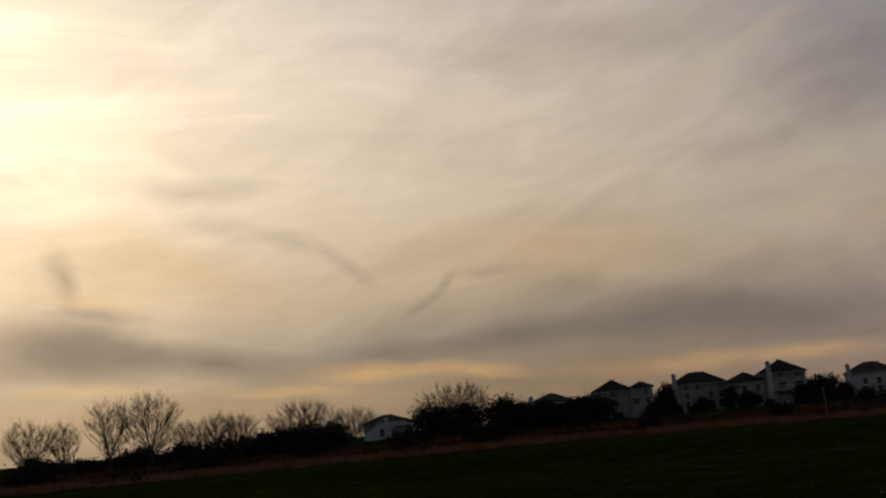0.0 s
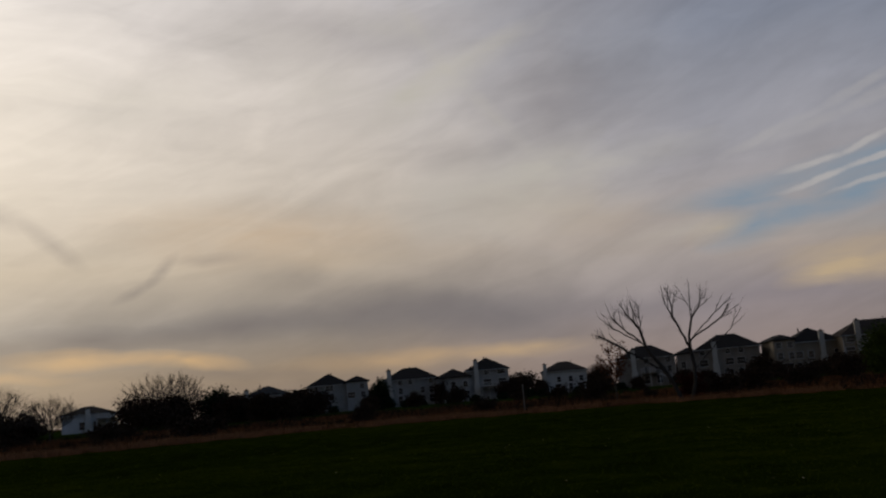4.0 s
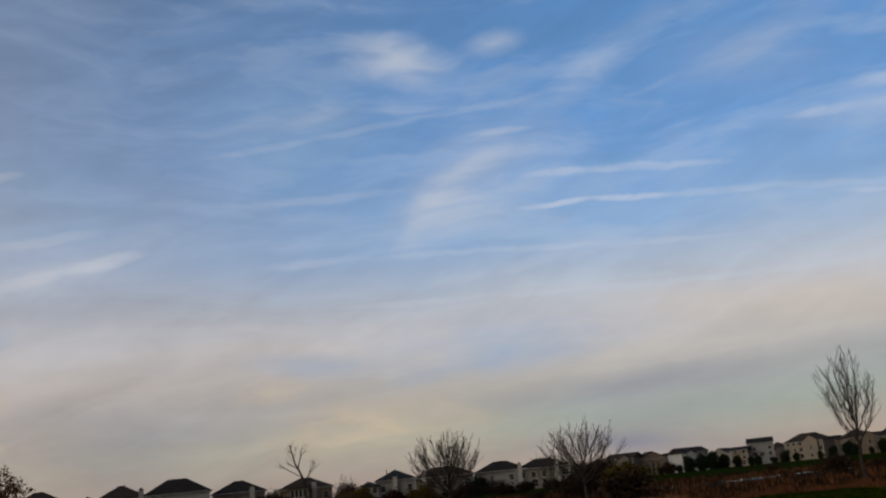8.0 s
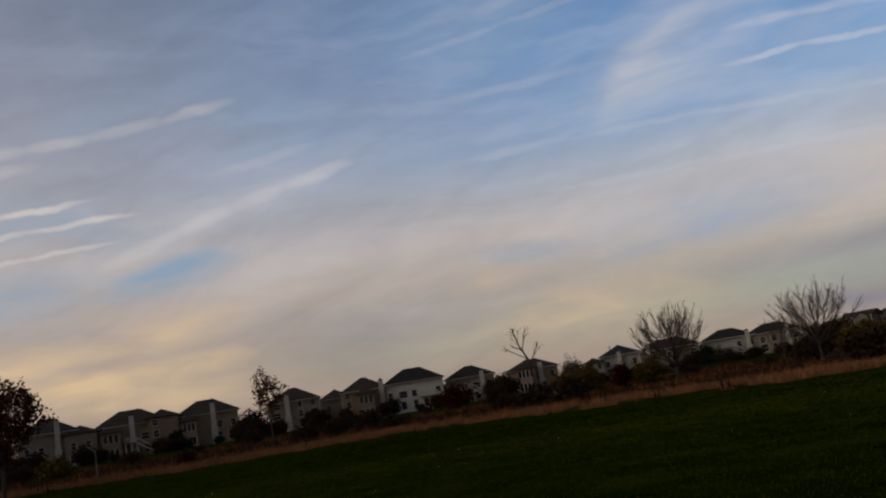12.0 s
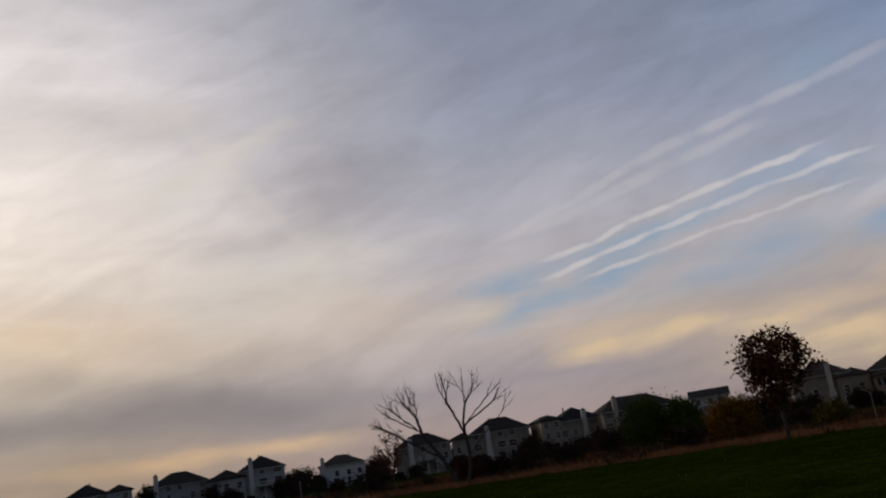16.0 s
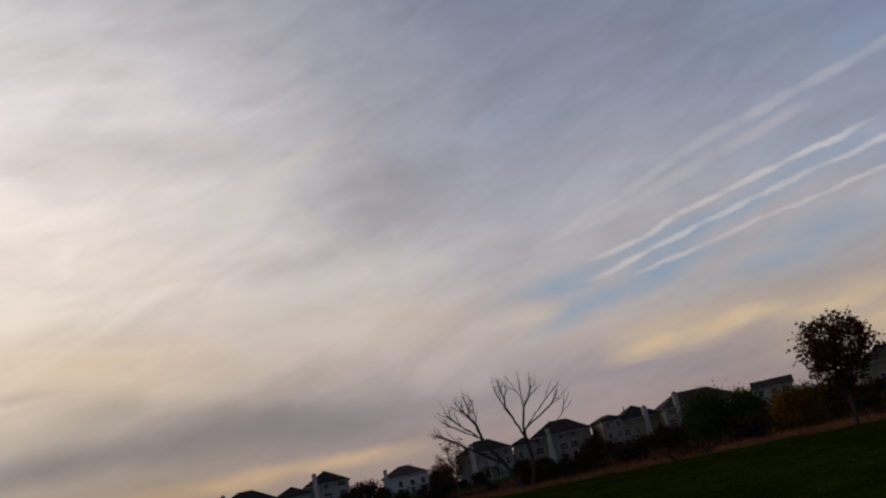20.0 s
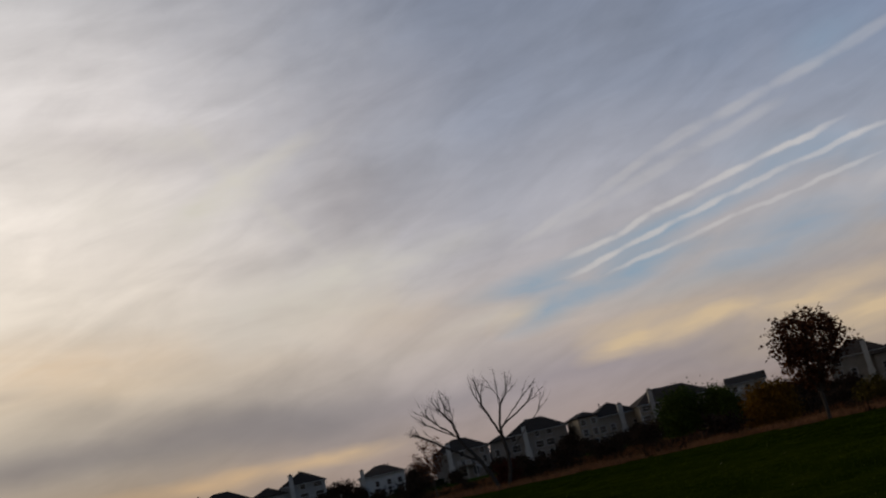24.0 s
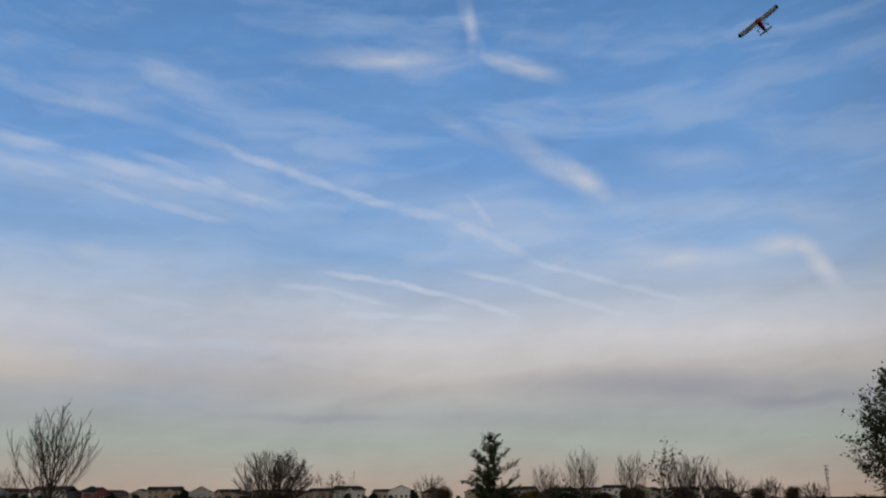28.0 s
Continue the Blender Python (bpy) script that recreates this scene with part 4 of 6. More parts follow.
house(-9.74, 190, 10.8, 8.9, "grey", "dark", "grey hip-roofed house with pale chimney behind the dead tree", (-2.4, 8.0), 0, sunroom=None, deck=(-1.2, 2.6))
house(-5.47, 190, 15.1, 9.7, "grey", "dark", "grey house with a steep hip roof and a chimney behind brush", (-.5, 8.2), .3, (-7.5, -3.4, 7.6))
house(-.44, 190, 12.3, 9.4, "beige", "dark", "beige house with a wide dark roof above brush", (2.9, 8.3), .5, (-6.1, -2.2, 8.4, 1), turn=16)
house(3.81, 190, 14.6, 9.9, "beige", "brown", "beige house with a flat-topped brown roof behind green trees", (-5.0, 9.6), -1.8, chim_mat=M_STONE, turn=18)
house(8.01, 202, 7.3, 9.0, "white", "dark", "white house with a dark side-gabled roof", None, 0, kind="side", depth=8)
house(14.8, 185, 12.3, 10.1, "grey", "brown", "grey hip-roofed house with pale chimney beside the oak", (.1, 9.3), -.8, (1.2, 6.4, 7.9, 1, .4))
house(19.16, 185, 13.8, 9.5, "tan", "brown", "tan house with hip roofs, a chimney and a white deck stair", (-.9, 8.2), .4, (1.8, 7.1, 8.7, 1, .6), deck=(-2.4, -.1), sunroom=(-6.6, -3.0))
house(23.17, 185, 11.1, 9.3, "tan", "brown", "tan house with a broad brown hip roof and a glazed porch", (1.2, 8.4), 1.4, sunroom=(-4.9, -2.0))
house(28.4, 190, 9.6, 9.2, "grey", "brown", "grey hip-roofed house with pale chimney beside a sapling", (-1.4, 7.8), .3)
house(30.95, 202, 6.4, 7.9, "grey", "brown", "small grey house wing with a brown hip roof", None, 0)
house(32.77, 190, 8.9, 9.1, "tan", "brown", "tan house with a hip roof, chimney and bay", (3.6, 7.8), .6, sunroom=(-1.6, 2.0))
house(35.88, 190, 11.4, 9.5, "white", "dark", "bright white three-storey house with a black hip roof", None, -.6, floors=3, deck=(1.0, 4.6))
house(39.42, 195, 9.7, 8.2, "grey", "dark", "grey house with a black hip roof behind a wine-red bush", (2.6, 6.6), .8, deck=(-3.4, .6))
house(43.34, 195, 10.2, 7.5, "tan", "brown", "tan house with a brown hip roof and porch windows", (1.8, 6.4), 1.1, sunroom=(-3.4, .6))
house(48.33, 215, 12.0, 8.0, "pale", "slate", "pale house with a slate hip roof and white chimney", (1.7, 6.3), -.1, (-6.0, -2.0, 5.8, 1))
house(51.79, 215, 12.8, 7.6, "brown", "brown", "brown house behind a bare bushy tree", (-4.6, 6.6), 1.2)
house(55.3, 225, 11.2, 7.8, "pale", "dark", "pale house with a dark hip roof and chimney", (4.6, 6.5), .2, deck=(-3.0, 1.0))
house(57.9, 225, 11.6, 7.5, "grey", "dark", "grey house with a dark hip roof and chimney", (3.2, 6.4), -1.2)
# far row
FAR = [(62.5, 360, 11.6, 9.6, "brown", "brown", "side"), (64.5, 365, 11.8, 9.3, "tan", "brown", "end"), (67.0, 360, 11.6, 9.3, "white", "dark", "side"),
       (69.5, 358, 6.2, 7.5, "tan", "dark", "side"), (70.8, 362, 8.6, 10.1, "pale", "dark", "side"), (73.1, 360, 14.5, 9.9, "beige", "brown", "hip"),
       (76.2, 360, 10.5, 9.3, "tan", "brown", "hip"), (78.5, 365, 10.3, 9.2, "beige", "dark", "end"), (80.6, 380, 9.4, 9.0, "pale", "dark", "side"),
       (82.4, 385, 11.0, 9.2, "blue", "dark", "end"), (85.2, 400, 14.5, 8.8, "pale", "brown", "side"), (87.7, 400, 10.0, 8.7, "red", "dark", "hip"),
       (89.1, 400, 7.0, 7.2, "brown", "brown", "side"), (91.4, 410, 13.5, 8.6, "tan", "dark", "side"), (93.6, 410, 9.8, 8.5, "pale", "dark", "end"),
       (97.5, 420, 16.0, 7.2, "brown", "dark", "side"), (100.8, 420, 9.0, 7.6, "tan", "dark", "side"), (102.6, 420, 12.5, 8.5, "white", "dark", "side"),
       (104.2, 425, 7.0, 7.0, "tan", "brown", "side"), (105.5, 420, 11.5, 8.5, "white", "dark", "end"), (110.0, 430, 10.6, 7.5, "beige", "dark", "hip"),
       (113.2, 430, 10.4, 7.6, "grey", "dark", "side"), (116.0, 440, 11.0, 7.2, "pale", "dark", "hip"), (118.3, 430, 9.5, 7.8, "white", "dark", "side"),
       (119.9, 430, 10.0, 7.9, "brown", "dark", "end"), (122.2, 430, 11.3, 6.6, "white", "dark", "side"), (124.6, 430, 10.0, 6.4, "tan", "dark", "hip")]
FAR += [(61.4, 400, 9, 8.8, "tan", "brown", "hip"), (63.6, 410, 10, 9.0, "grey", "dark", "side"), (65.8, 410, 9, 8.8, "brown", "brown", "side"), (68.4, 415, 9, 8.6, "grey", "dark", "end"),
        (71.9, 420, 9, 8.8, "brown", "brown", "hip"), (74.9, 420, 10, 9.0, "tan", "dark", "side"), (77.3, 420, 9, 8.8, "grey", "brown", "side"), (79.6, 430, 9, 8.8, "brown", "dark", "hip"),
        (81.4, 440, 8, 8.8, "tan", "dark", "end"), (83.6, 450, 10, 8.8, "grey", "brown", "side"), (86.5, 460, 10, 8.8, "tan", "dark", "hip"), (90.1, 460, 10, 8.4, "grey", "dark", "end"),
        (92.5, 465, 10, 8.4, "brown", "dark", "hip"), (94.9, 470, 11, 8.2, "tan", "dark", "side"), (96.2, 470, 10, 7.8, "grey", "brown", "hip"), (99.3, 470, 12, 7.6, "beige", "dark", "side"),
        (107.4, 470, 12, 7.8, "tan", "dark", "hip"), (111.6, 480, 12, 7.6, "brown", "dark", "side"), (114.7, 480, 12, 7.6, "tan", "dark", "hip"), (117.2, 480, 10, 7.4, "beige", "dark", "side"), (121.0, 480, 11, 7.2, "grey", "dark", "hip")]
for i, (a, d, w, top, wl, rf, kd) in enumerate(FAR):
    name = {"pale": "pale grey", "brown": "dull brown"}.get(wl, wl)
    shape = {"side": "a long gabled roof", "end": "a gable towards the meadow", "hip": "a low hip roof"}[kd]
    house(a, d, w, top, wl, rf, "distant " + name + " two-storey house with " + shape, None, 0, kind=kd, turn=(-26, 17, 33, -13, 4)[i % 5], far=True)


# ---------------------------------------------------------------- trees and shrubs
class Wood:
    """Collects tapered, bending branches and the places for leaves."""

    def __init__(self, seed):
        self.r = random.Random(seed)
        self.lines = {0: [], 1: [], 2: []}
        self.tips = []

    def line(self, kind, start, way, length, radius, bend, droop=0.0, n=6):
        pts, p, d = [start.copy()], start.copy(), way.normalized()
        for i in range(n):
            d = (d + Vector([self.r.gauss(0, bend) for _ in range(3)]) + Vector((0, 0, droop))).normalized()
            p = p + d * (length / n)
            pts.append(p.copy())
        self.lines[kind].append((pts, radius))
        return pts

    def mesh(self, name, kind, mat, sides, end=.25):
        verts, faces = [], []
        for pts, rad in self.lines[kind]:
            base, n = len(verts), len(pts)
            for i, p in enumerate(pts):
                d = (pts[min(i + 1, n - 1)] - pts[max(i - 1, 0)]).normalized()
                s = d.orthogonal().normalized()
                q = d.cross(s)
                r = rad[i] if isinstance(rad, list) else rad * (1 - (1 - end) * i / (n - 1))
                for k in range(sides):
                    a = 6.28318 * k / sides
                    verts.append(p + (s * math.cos(a) + q * math.sin(a)) * r)
            for i in range(n - 1):
                for k in range(sides):
                    a, b = base + i * sides + k, base + i * sides + (k + 1) % sides
                    faces.append((a, b, b + sides, a + sides))
            faces.append(tuple(base + (n - 1) * sides + k for k in range(sides)))
        return mesh_of(name, verts, faces, mat)


def along(pts, f):
    x = f * (len(pts) - 1)
    i = min(int(x), len(pts) - 2)
    return pts[i].lerp(pts[i + 1], x - i), (pts[i + 1] - pts[i]).normalized()


def leaf_mesh(name, places, size, per, spread, mat, seed, long=1.5):
    """Many small folded leaves round the given places."""
    r = random.Random(seed)
    verts, faces = [], []
    for p in places:
        for _ in range(per):
            c = p + Vector((r.gauss(0, spread), r.gauss(0, spread), r.gauss(0, spread * .8)))
            u = Vector((r.gauss(0, 1), r.gauss(0, 1), r.gauss(-.2, .8))).normalized()
            v = u.orthogonal().normalized()
            v.rotate(Matrix.Rotation(r.uniform(0, 6.28), 3, u))
            s = size * r.uniform(.6, 1.3)
            u, v, w = u * s * long * .5, v * s * .5, u.cross(v).normalized() * s * .15
            k = len(verts)
            verts += [c - u, c + v + w, c + u, c - v + w]
            faces += [(k, k + 1, k + 2), (k, k + 2, k + 3)]
    return mesh_of(name, verts, faces, mat)


def grow(wd, r, goals, limb_r, twig_r, th, lean=None, reach=.75, turn=.5, wander=.02, stems=None):
    """Branches that reach every goal from the nearest limb below it; limbs thicken with what they carry."""
    pos, par, way, run = [], [], [], []

    def add(p, parent, d, length):
        pos.append(p)
        par.append(parent)
        way.append(d)
        run.append(length)
        return len(pos) - 1

    for stem in stems or [[Vector((0, 0, -.15)), Vector((.02, .01, th * .5)), Vector((lean or 0, .02, th))]]:
        last, total = -1, 0.0
        for i in range(len(stem) - 1):
            cuts = max(2, int((stem[i + 1] - stem[i]).length / .3))
            for k in range(cuts + (i == len(stem) - 2)):
                p = stem[i].lerp(stem[i + 1], k / cuts)
                last = add(p, last, (stem[i + 1] - stem[i]).normalized(), total)
                total += (stem[i + 1] - stem[i]).length / cuts * .5
    P = np.zeros((60000, 3))
    W = np.zeros((60000, 3))
    R = np.zeros(60000)

    def store(i):
        P[i], W[i], R[i] = pos[i], way[i], run[i]

    for i in range(len(pos)):
        store(i)
    ends = []
    for g in goals:
        n = len(pos)
        gap = np.array(g) - P[:n]
        d = np.linalg.norm(gap, axis=1) + 1e-6
        along_way = (gap * W[:n]).sum(1) / d
        climb = gap[:, 2] / d
        cost = d * (1 + turn * (1 - along_way) + 2.5 * np.clip(.55 - climb, 0, 2)) + reach * R[:n] + 50 * (P[:n, 2] < th * .45)
        i = int(cost.argmin())
        start, length = pos[i], float(d[i])
        steps = max(3, int(length / .38))
        d0 = (way[i] * .35 + (g - start).normalized() * .8 + Vector((g.x - start.x, g.y - start.y, 0)) * (.30 / max(length, .1))).normalized()
        mid = start + d0 * length * .48
        last = i
        for k in range(1, steps + 1):
            u = k / steps
            p = start * (1 - u) ** 2 + mid * 2 * u * (1 - u) + g * u * u
            p = p + Vector([r.gauss(0, wander * min(length, 1.5)) for _ in range(3)]) * (1 - .5 * u)
            dd = (p - pos[last]).normalized()
            last = add(p, last, dd, run[i] + length * u)
            store(last)
        ends.append(last)
    kids = [[] for _ in pos]
    load = [0.0] * len(pos)
    for i in range(len(pos) - 1, -1, -1):
        load[i] = max(load[i], .35)
        if par[i] >= 0:
            kids[par[i]].append(i)
            load[par[i]] += load[i] + .03
    top = max(load)
    rad = [max(limb_r * (v / top) ** .46, twig_r) for v in load]
    heads = [(i, -1) for i in range(len(pos)) if par[i] < 0]
    while heads:
        i, origin = heads.pop()
        chain = [] if origin < 0 else [(pos[origin], rad[i])]
        first = rad[i]
        while True:
            chain.append((pos[i], rad[i]))
            if not kids[i]:
                break
            order = sorted(kids[i], key=lambda c: -load[c])
            heads += [(c, i) for c in order[1:]]
            i = order[0]
        kind = 0 if first > limb_r * .42 else (1 if first > twig_r * 1.5 else 2)
        wd.lines[kind].append(([c[0] for c in chain], [c[1] for c in chain]))
    return ends, pos, way


def tree(az, dist, height, spread, label, name="bare_tree", stems=8, trunk=.18, radius=.14, up=.35, subs=9, twigs=5, seed=1,
         bark=None, leaf=None, leaf_size=.12, leaf_per=3, leaf_spread=.15, low=.3, mains=None, group="", z=None, share=1.0,
         twig_r=.008, widest=.45, goals=0, twig_len=.5, masts=None, blobs=None, deep=None):
    """A tree: a trunk, limbs that fan out into a crown, fine twigs, and leaves where it has any."""
    wd, r = Wood(seed), random.Random(seed * 7 + 3)
    bark = bark or M_BARK
    th = trunk * height
    deep = deep or spread
    count = goals or int(stems * 7)
    aims = []
    z0 = low * height
    while len(aims) < count:
        if blobs:
            cx, cz, rx, rz, tilt, share_of = r.choices(blobs, [b[5] for b in blobs])[0]
            a, b, c = r.uniform(-1, 1), r.uniform(-1, 1), r.uniform(-1, 1)
            if a * a + b * b + c * c > 1:
                continue
            x, zz = a * rx, c * rz
            ct, st = math.cos(radians(tilt)), math.sin(radians(tilt))
            aims.append(Vector((cx + x * ct + zz * st, b * rx * .7, cz - x * st + zz * ct)))
            continue
        u = r.random()
        edge_r = (u / widest) ** .75 if u < widest else math.sqrt(max(0, 1 - ((u - widest) / (1.04 - widest)) ** 2))
        a, k = r.uniform(0, 6.2832), r.random() ** .42
        if r.random() > edge_r:
            continue
        lump = 1 + .12 * math.sin(3 * a + seed) + .08 * math.sin(7 * a + seed * 2)
        aims.append(Vector((spread * edge_r * k * lump * math.cos(a), deep * edge_r * k * lump * math.sin(a), z0 + (height - z0) * u * (1 + r.gauss(0, .02)))))
    centre = Vector((0, 0, z0))
    aims.sort(key=lambda p: -(p - centre).length)
    outer = len(aims) // 5
    tail = aims[outer:]
    r.shuffle(tail)
    first = aims[:outer]
    r.shuffle(first)
    ends, pos, way = grow(wd, r, (mains or []) + first + tail, radius, twig_r, th, stems=masts, wander=.012 if not masts else .025)
    for e in ends:
        wd.tips.append(pos[e])
        for k in range(twigs):
            i = max(0, e - r.randrange(0, 6))
            side = Vector((r.gauss(0, 1), r.gauss(0, 1), r.gauss(0, .6))).normalized()
            tp = wd.line(2, pos[i], way[i] + side * .62 + Vector((0, 0, up)), twig_len * r.uniform(.6, 1.9), twig_r * .7, .05, .05, 3)
            wd.tips += [tp[-1], tp[2]]
    ob = new(name)
    zz = rise(dist) if z is None else z
    ob.matrix_basis = Matrix.Translation(polar(az, dist, zz)) @ pose(0, 0, 0, 0, 0, -az)
    tagged(ob, label, "shrub" if name.endswith("shrub") else "tree", group)
    part("trunk", wd.mesh("trunk", 0, bark, 7, .18), bark, ob)
    if wd.lines[1]:
        part("limb_crown", wd.mesh("limb_crown", 1, bark, 4, .3), bark, ob)
    part("twig_crown", wd.mesh("twig_crown", 2, M_TWIG if bark is M_BARK else bark, 3, .4), bark, ob)
    if leaf:
        places = [p for p in wd.tips if r.random() < share]
        part("foliage", leaf_mesh("foliage", places, leaf_size, leaf_per, leaf_spread, leaf, seed + 5), leaf, ob)
    return ob


def broom(az, dist, height, spread, label, name="bare_tree", limbs=16, trunk=.14, radius=.11, shoots=9, twigs=4, seed=1, twig_r=.009,
          widest=.5, leaf=None, leaf_size=.1, leaf_side=0, share=.4, group="", lean=0.0):
    """A leafless tree whose limbs leave a short trunk in a fan and sweep upwards, with steep shoots and twigs."""
    wd, r = Wood(seed), random.Random(seed * 11 + 5)
    th = trunk * height
    top = height * .86
    core = [Vector((lean * (i / 10) ** 2 + r.gauss(0, .012) * min(i, 5), r.gauss(0, .012) * min(i, 5), -.15 + (top + .15) * i / 10)) for i in range(11)]
    wd.lines[0].append((core, [max(radius * (1.15 - 1.1 * (i / 10) ** .6), twig_r) for i in range(11)]))
    for i in range(limbs):
        a = 6.2832 * (i * .618 + r.uniform(-.06, .06))
        k = math.sqrt((i + .3) / limbs)
        tip = Vector((lean + spread * k * math.cos(a) * r.uniform(.9, 1.12), spread * k * math.sin(a) * r.uniform(.9, 1.12),
                      height * (widest + (1 - widest) * math.sqrt(max(0, 1 - k * k * .98))) * r.uniform(.88, 1.02)))
        s0, _ = along(core, min(.8, (th + (1 - k) * height * .5 * r.uniform(.5, 1.1) + r.uniform(0, .05) * height) / top))
        mid = Vector((s0.x + (tip.x - s0.x) * .74, s0.y + (tip.y - s0.y) * .74, s0.z + (tip.z - s0.z) * .42))
        n = 9
        pts = []
        for j in range(n + 1):
            u = j / n
            p = s0 * (1 - u) ** 2 + mid * 2 * u * (1 - u) + tip * u * u
            pts.append(p + Vector([r.gauss(0, .008 * height) for _ in range(3)]) * min(1, u * 3) * (1 - .4 * u))
        length = (tip - s0).length
        r0 = max(radius * r.uniform(.34, .52), twig_r * 1.6)
        wd.lines[1].append((pts, [r0 + (twig_r * .8 - r0) * (j / n) ** .8 for j in range(n + 1)]))
        for q in range(shoots):
            f = .18 + .78 * (q + r.random()) / shoots
            p, e = along(pts, f)
            b = r.uniform(0, 6.2832)
            side = Vector((math.cos(b), math.sin(b), r.uniform(-.1, .3)))
            ln = length * (.16 + .34 * (1 - f)) * r.uniform(.6, 1.25)
            sp = wd.line(2, p, e + side * r.uniform(.36, .80), ln, max(twig_r * 1.15, r0 * .33), .05, .07, 5)
            for _ in range(twigs):
                p2, e2 = along(sp, r.uniform(.2, .98))
                b = r.uniform(0, 6.2832)
                tp = wd.line(2, p2, e2 + Vector((math.cos(b), math.sin(b), .2)) * r.uniform(.3, .6), ln * r.uniform(.25, .5), twig_r * .72, .05, .06, 3)
                wd.tips += [tp[-1], tp[1]]
    ob = new(name)
    ob.matrix_basis = Matrix.Translation(polar(az, dist, rise(dist))) @ pose(0, 0, 0, 0, 0, -az)
    tagged(ob, label, "shrub" if name.endswith("shrub") else "tree", group)
    part("trunk", wd.mesh("trunk", 0, M_BARK, 7, .5), M_BARK, ob)
    part("limb_crown", wd.mesh("limb_crown", 1, M_BARK, 4, .3), M_BARK, ob)
    part("twig_crown", wd.mesh("twig_crown", 2, M_TWIG, 3, .4), M_TWIG, ob)
    if leaf:
        places = [p for p in wd.tips if r.random() < share and p.x * leaf_side >= -.1]
        part("foliage", leaf_mesh("foliage", places, leaf_size, 2, .10, leaf, seed + 5), leaf, ob)
    return ob


def spruce(az, dist, height, width, label, seed):
    """An open young conifer: whorls of thin branches on one stem, with tufts of needles."""
    wd, r = Wood(seed), random.Random(seed)
    stem = [Vector((.03 * math.sin(i * 1.3), .03 * math.cos(i * 2.1), -.15 + (height + .15) * i / 12)) for i in range(13)]
    wd.lines[0].append((stem, [.075 * (1 - .93 * i / 12) for i in range(13)]))
    places, z = [], .7
    while z < height - .12:
        u = z / height
        for k in range(r.randrange(3, 6)):
            a = r.uniform(0, 6.2832)
            lobe = .72 + .34 * math.sin(2.0 * a + 5.0 * u + seed) + .16 * math.sin(5 * a - 9 * u)
            ln = width * (1 - u) ** .82 * lobe * r.uniform(.6, 1.15) * (.8 if u < .2 else 1) + .12
            p, _ = along(stem, (z + .15) / (height + .15))
            pts = wd.line(1, p, Vector((math.cos(a), math.sin(a), .16 + .45 * u)), ln, .018, .07, .04, 6)
            n = max(2, int(ln / .12))
            for i in range(n):
                f = (i + .9) / (n + .4)
                q, e = along(pts, f)
                if r.random() < .35 - .3 * f:
                    continue
                side = Vector((r.gauss(0, 1), r.gauss(0, 1), r.gauss(.2, .5))).normalized()
                tp = wd.line(2, q, e * .8 + side * .8, r.uniform(.12, .34), .007, .06, .05, 3)
                places += [q, tp[1], tp[2], tp[3]]
        z += r.uniform(.15, .30)
    places += [stem[-1], stem[-1].lerp(stem[-2], .5), stem[-2]]
    ob = new("evergreen_tree")
    ob.matrix_basis = Matrix.Translation(polar(az, dist, rise(dist))) @ pose(0, 0, 0, 0, 0, -az)
    tagged(ob, label, "tree")
    part("trunk", wd.mesh("trunk", 0, M_BARK, 7), M_BARK, ob)
    part("limb_crown", wd.mesh("limb_crown", 1, M_BARK, 4, .3), M_BARK, ob)
    part("twig_crown", wd.mesh("twig_crown", 2, M_TWIG, 3), M_TWIG, ob)
    part("foliage", leaf_mesh("foliage", places, .060, 4, .05, M_SPRUCE, seed + 5, 2.2), M_SPRUCE, ob)
    return ob


def shrub(az, dist, height, width, label, leaf, name="shrub", seed=1, clumps=90, size=.13, per=16, group="", deep=None, z=None, ragged=.25):
    """A dense shrub: short stems inside an uneven crown of leaf clumps down to the ground."""
    r = random.Random(seed)
    wd = Wood(seed)
    places = []
    deep = deep or width
    lobes = [(r.uniform(-.55, .55), r.uniform(-.55, .55), r.uniform(.55, 1.0)) for _ in range(7)]
    for i in range(clumps):
        lx, ly, lz = r.choice(lobes)
        a, b, c = r.gauss(0, 1), r.gauss(0, 1), r.gauss(0, 1)
        n = math.sqrt(a * a + b * b + c * c) or 1
        k = r.uniform(.55, 1.0) + r.gauss(0, ragged * .3)
        x = (lx + a / n * k * .5) * width / 2
        y = (ly + b / n * k * .5) * deep / 2
        zc = max(.08, (lz * .55 + (c / n * k * .42)) * height)
        places.append(Vector((x, y, min(zc, height * 1.02))))
    for i in range(9):
        t = r.choice(places)
        wd.line(0, Vector((r.uniform(-.2, .2) * width, r.uniform(-.2, .2) * deep, -.1)), Vector((t.x * .5, t.y * .5, max(t.z, .6))), t.z + .1, .035, .1, 0, 5)
    for p in places[:: 3]:
        wd.line(2, p * .8, Vector((p.x * .4, p.y * .4, 1 + r.random())), height * r.uniform(.12, .3), .008, .15, 0, 3)
    ob = new(name)
    zz = rise(dist) if z is None else z
    ob.matrix_basis = Matrix.Translation(polar(az, dist, zz)) @ pose(0, 0, 0, 0, 0, -az)
    tagged(ob, label, "shrub", group)
    part("stem_base", wd.mesh("stem_base", 0, M_BARK, 5), M_BARK, ob)
    part("twig_crown", wd.mesh("twig_crown", 2, M_TWIG, 3), M_TWIG, ob)
    part("foliage", leaf_mesh("foliage", places, size * 1.35, int(per * 1.3), .05 * (width + height), leaf, seed + 3), leaf, ob)
    return ob


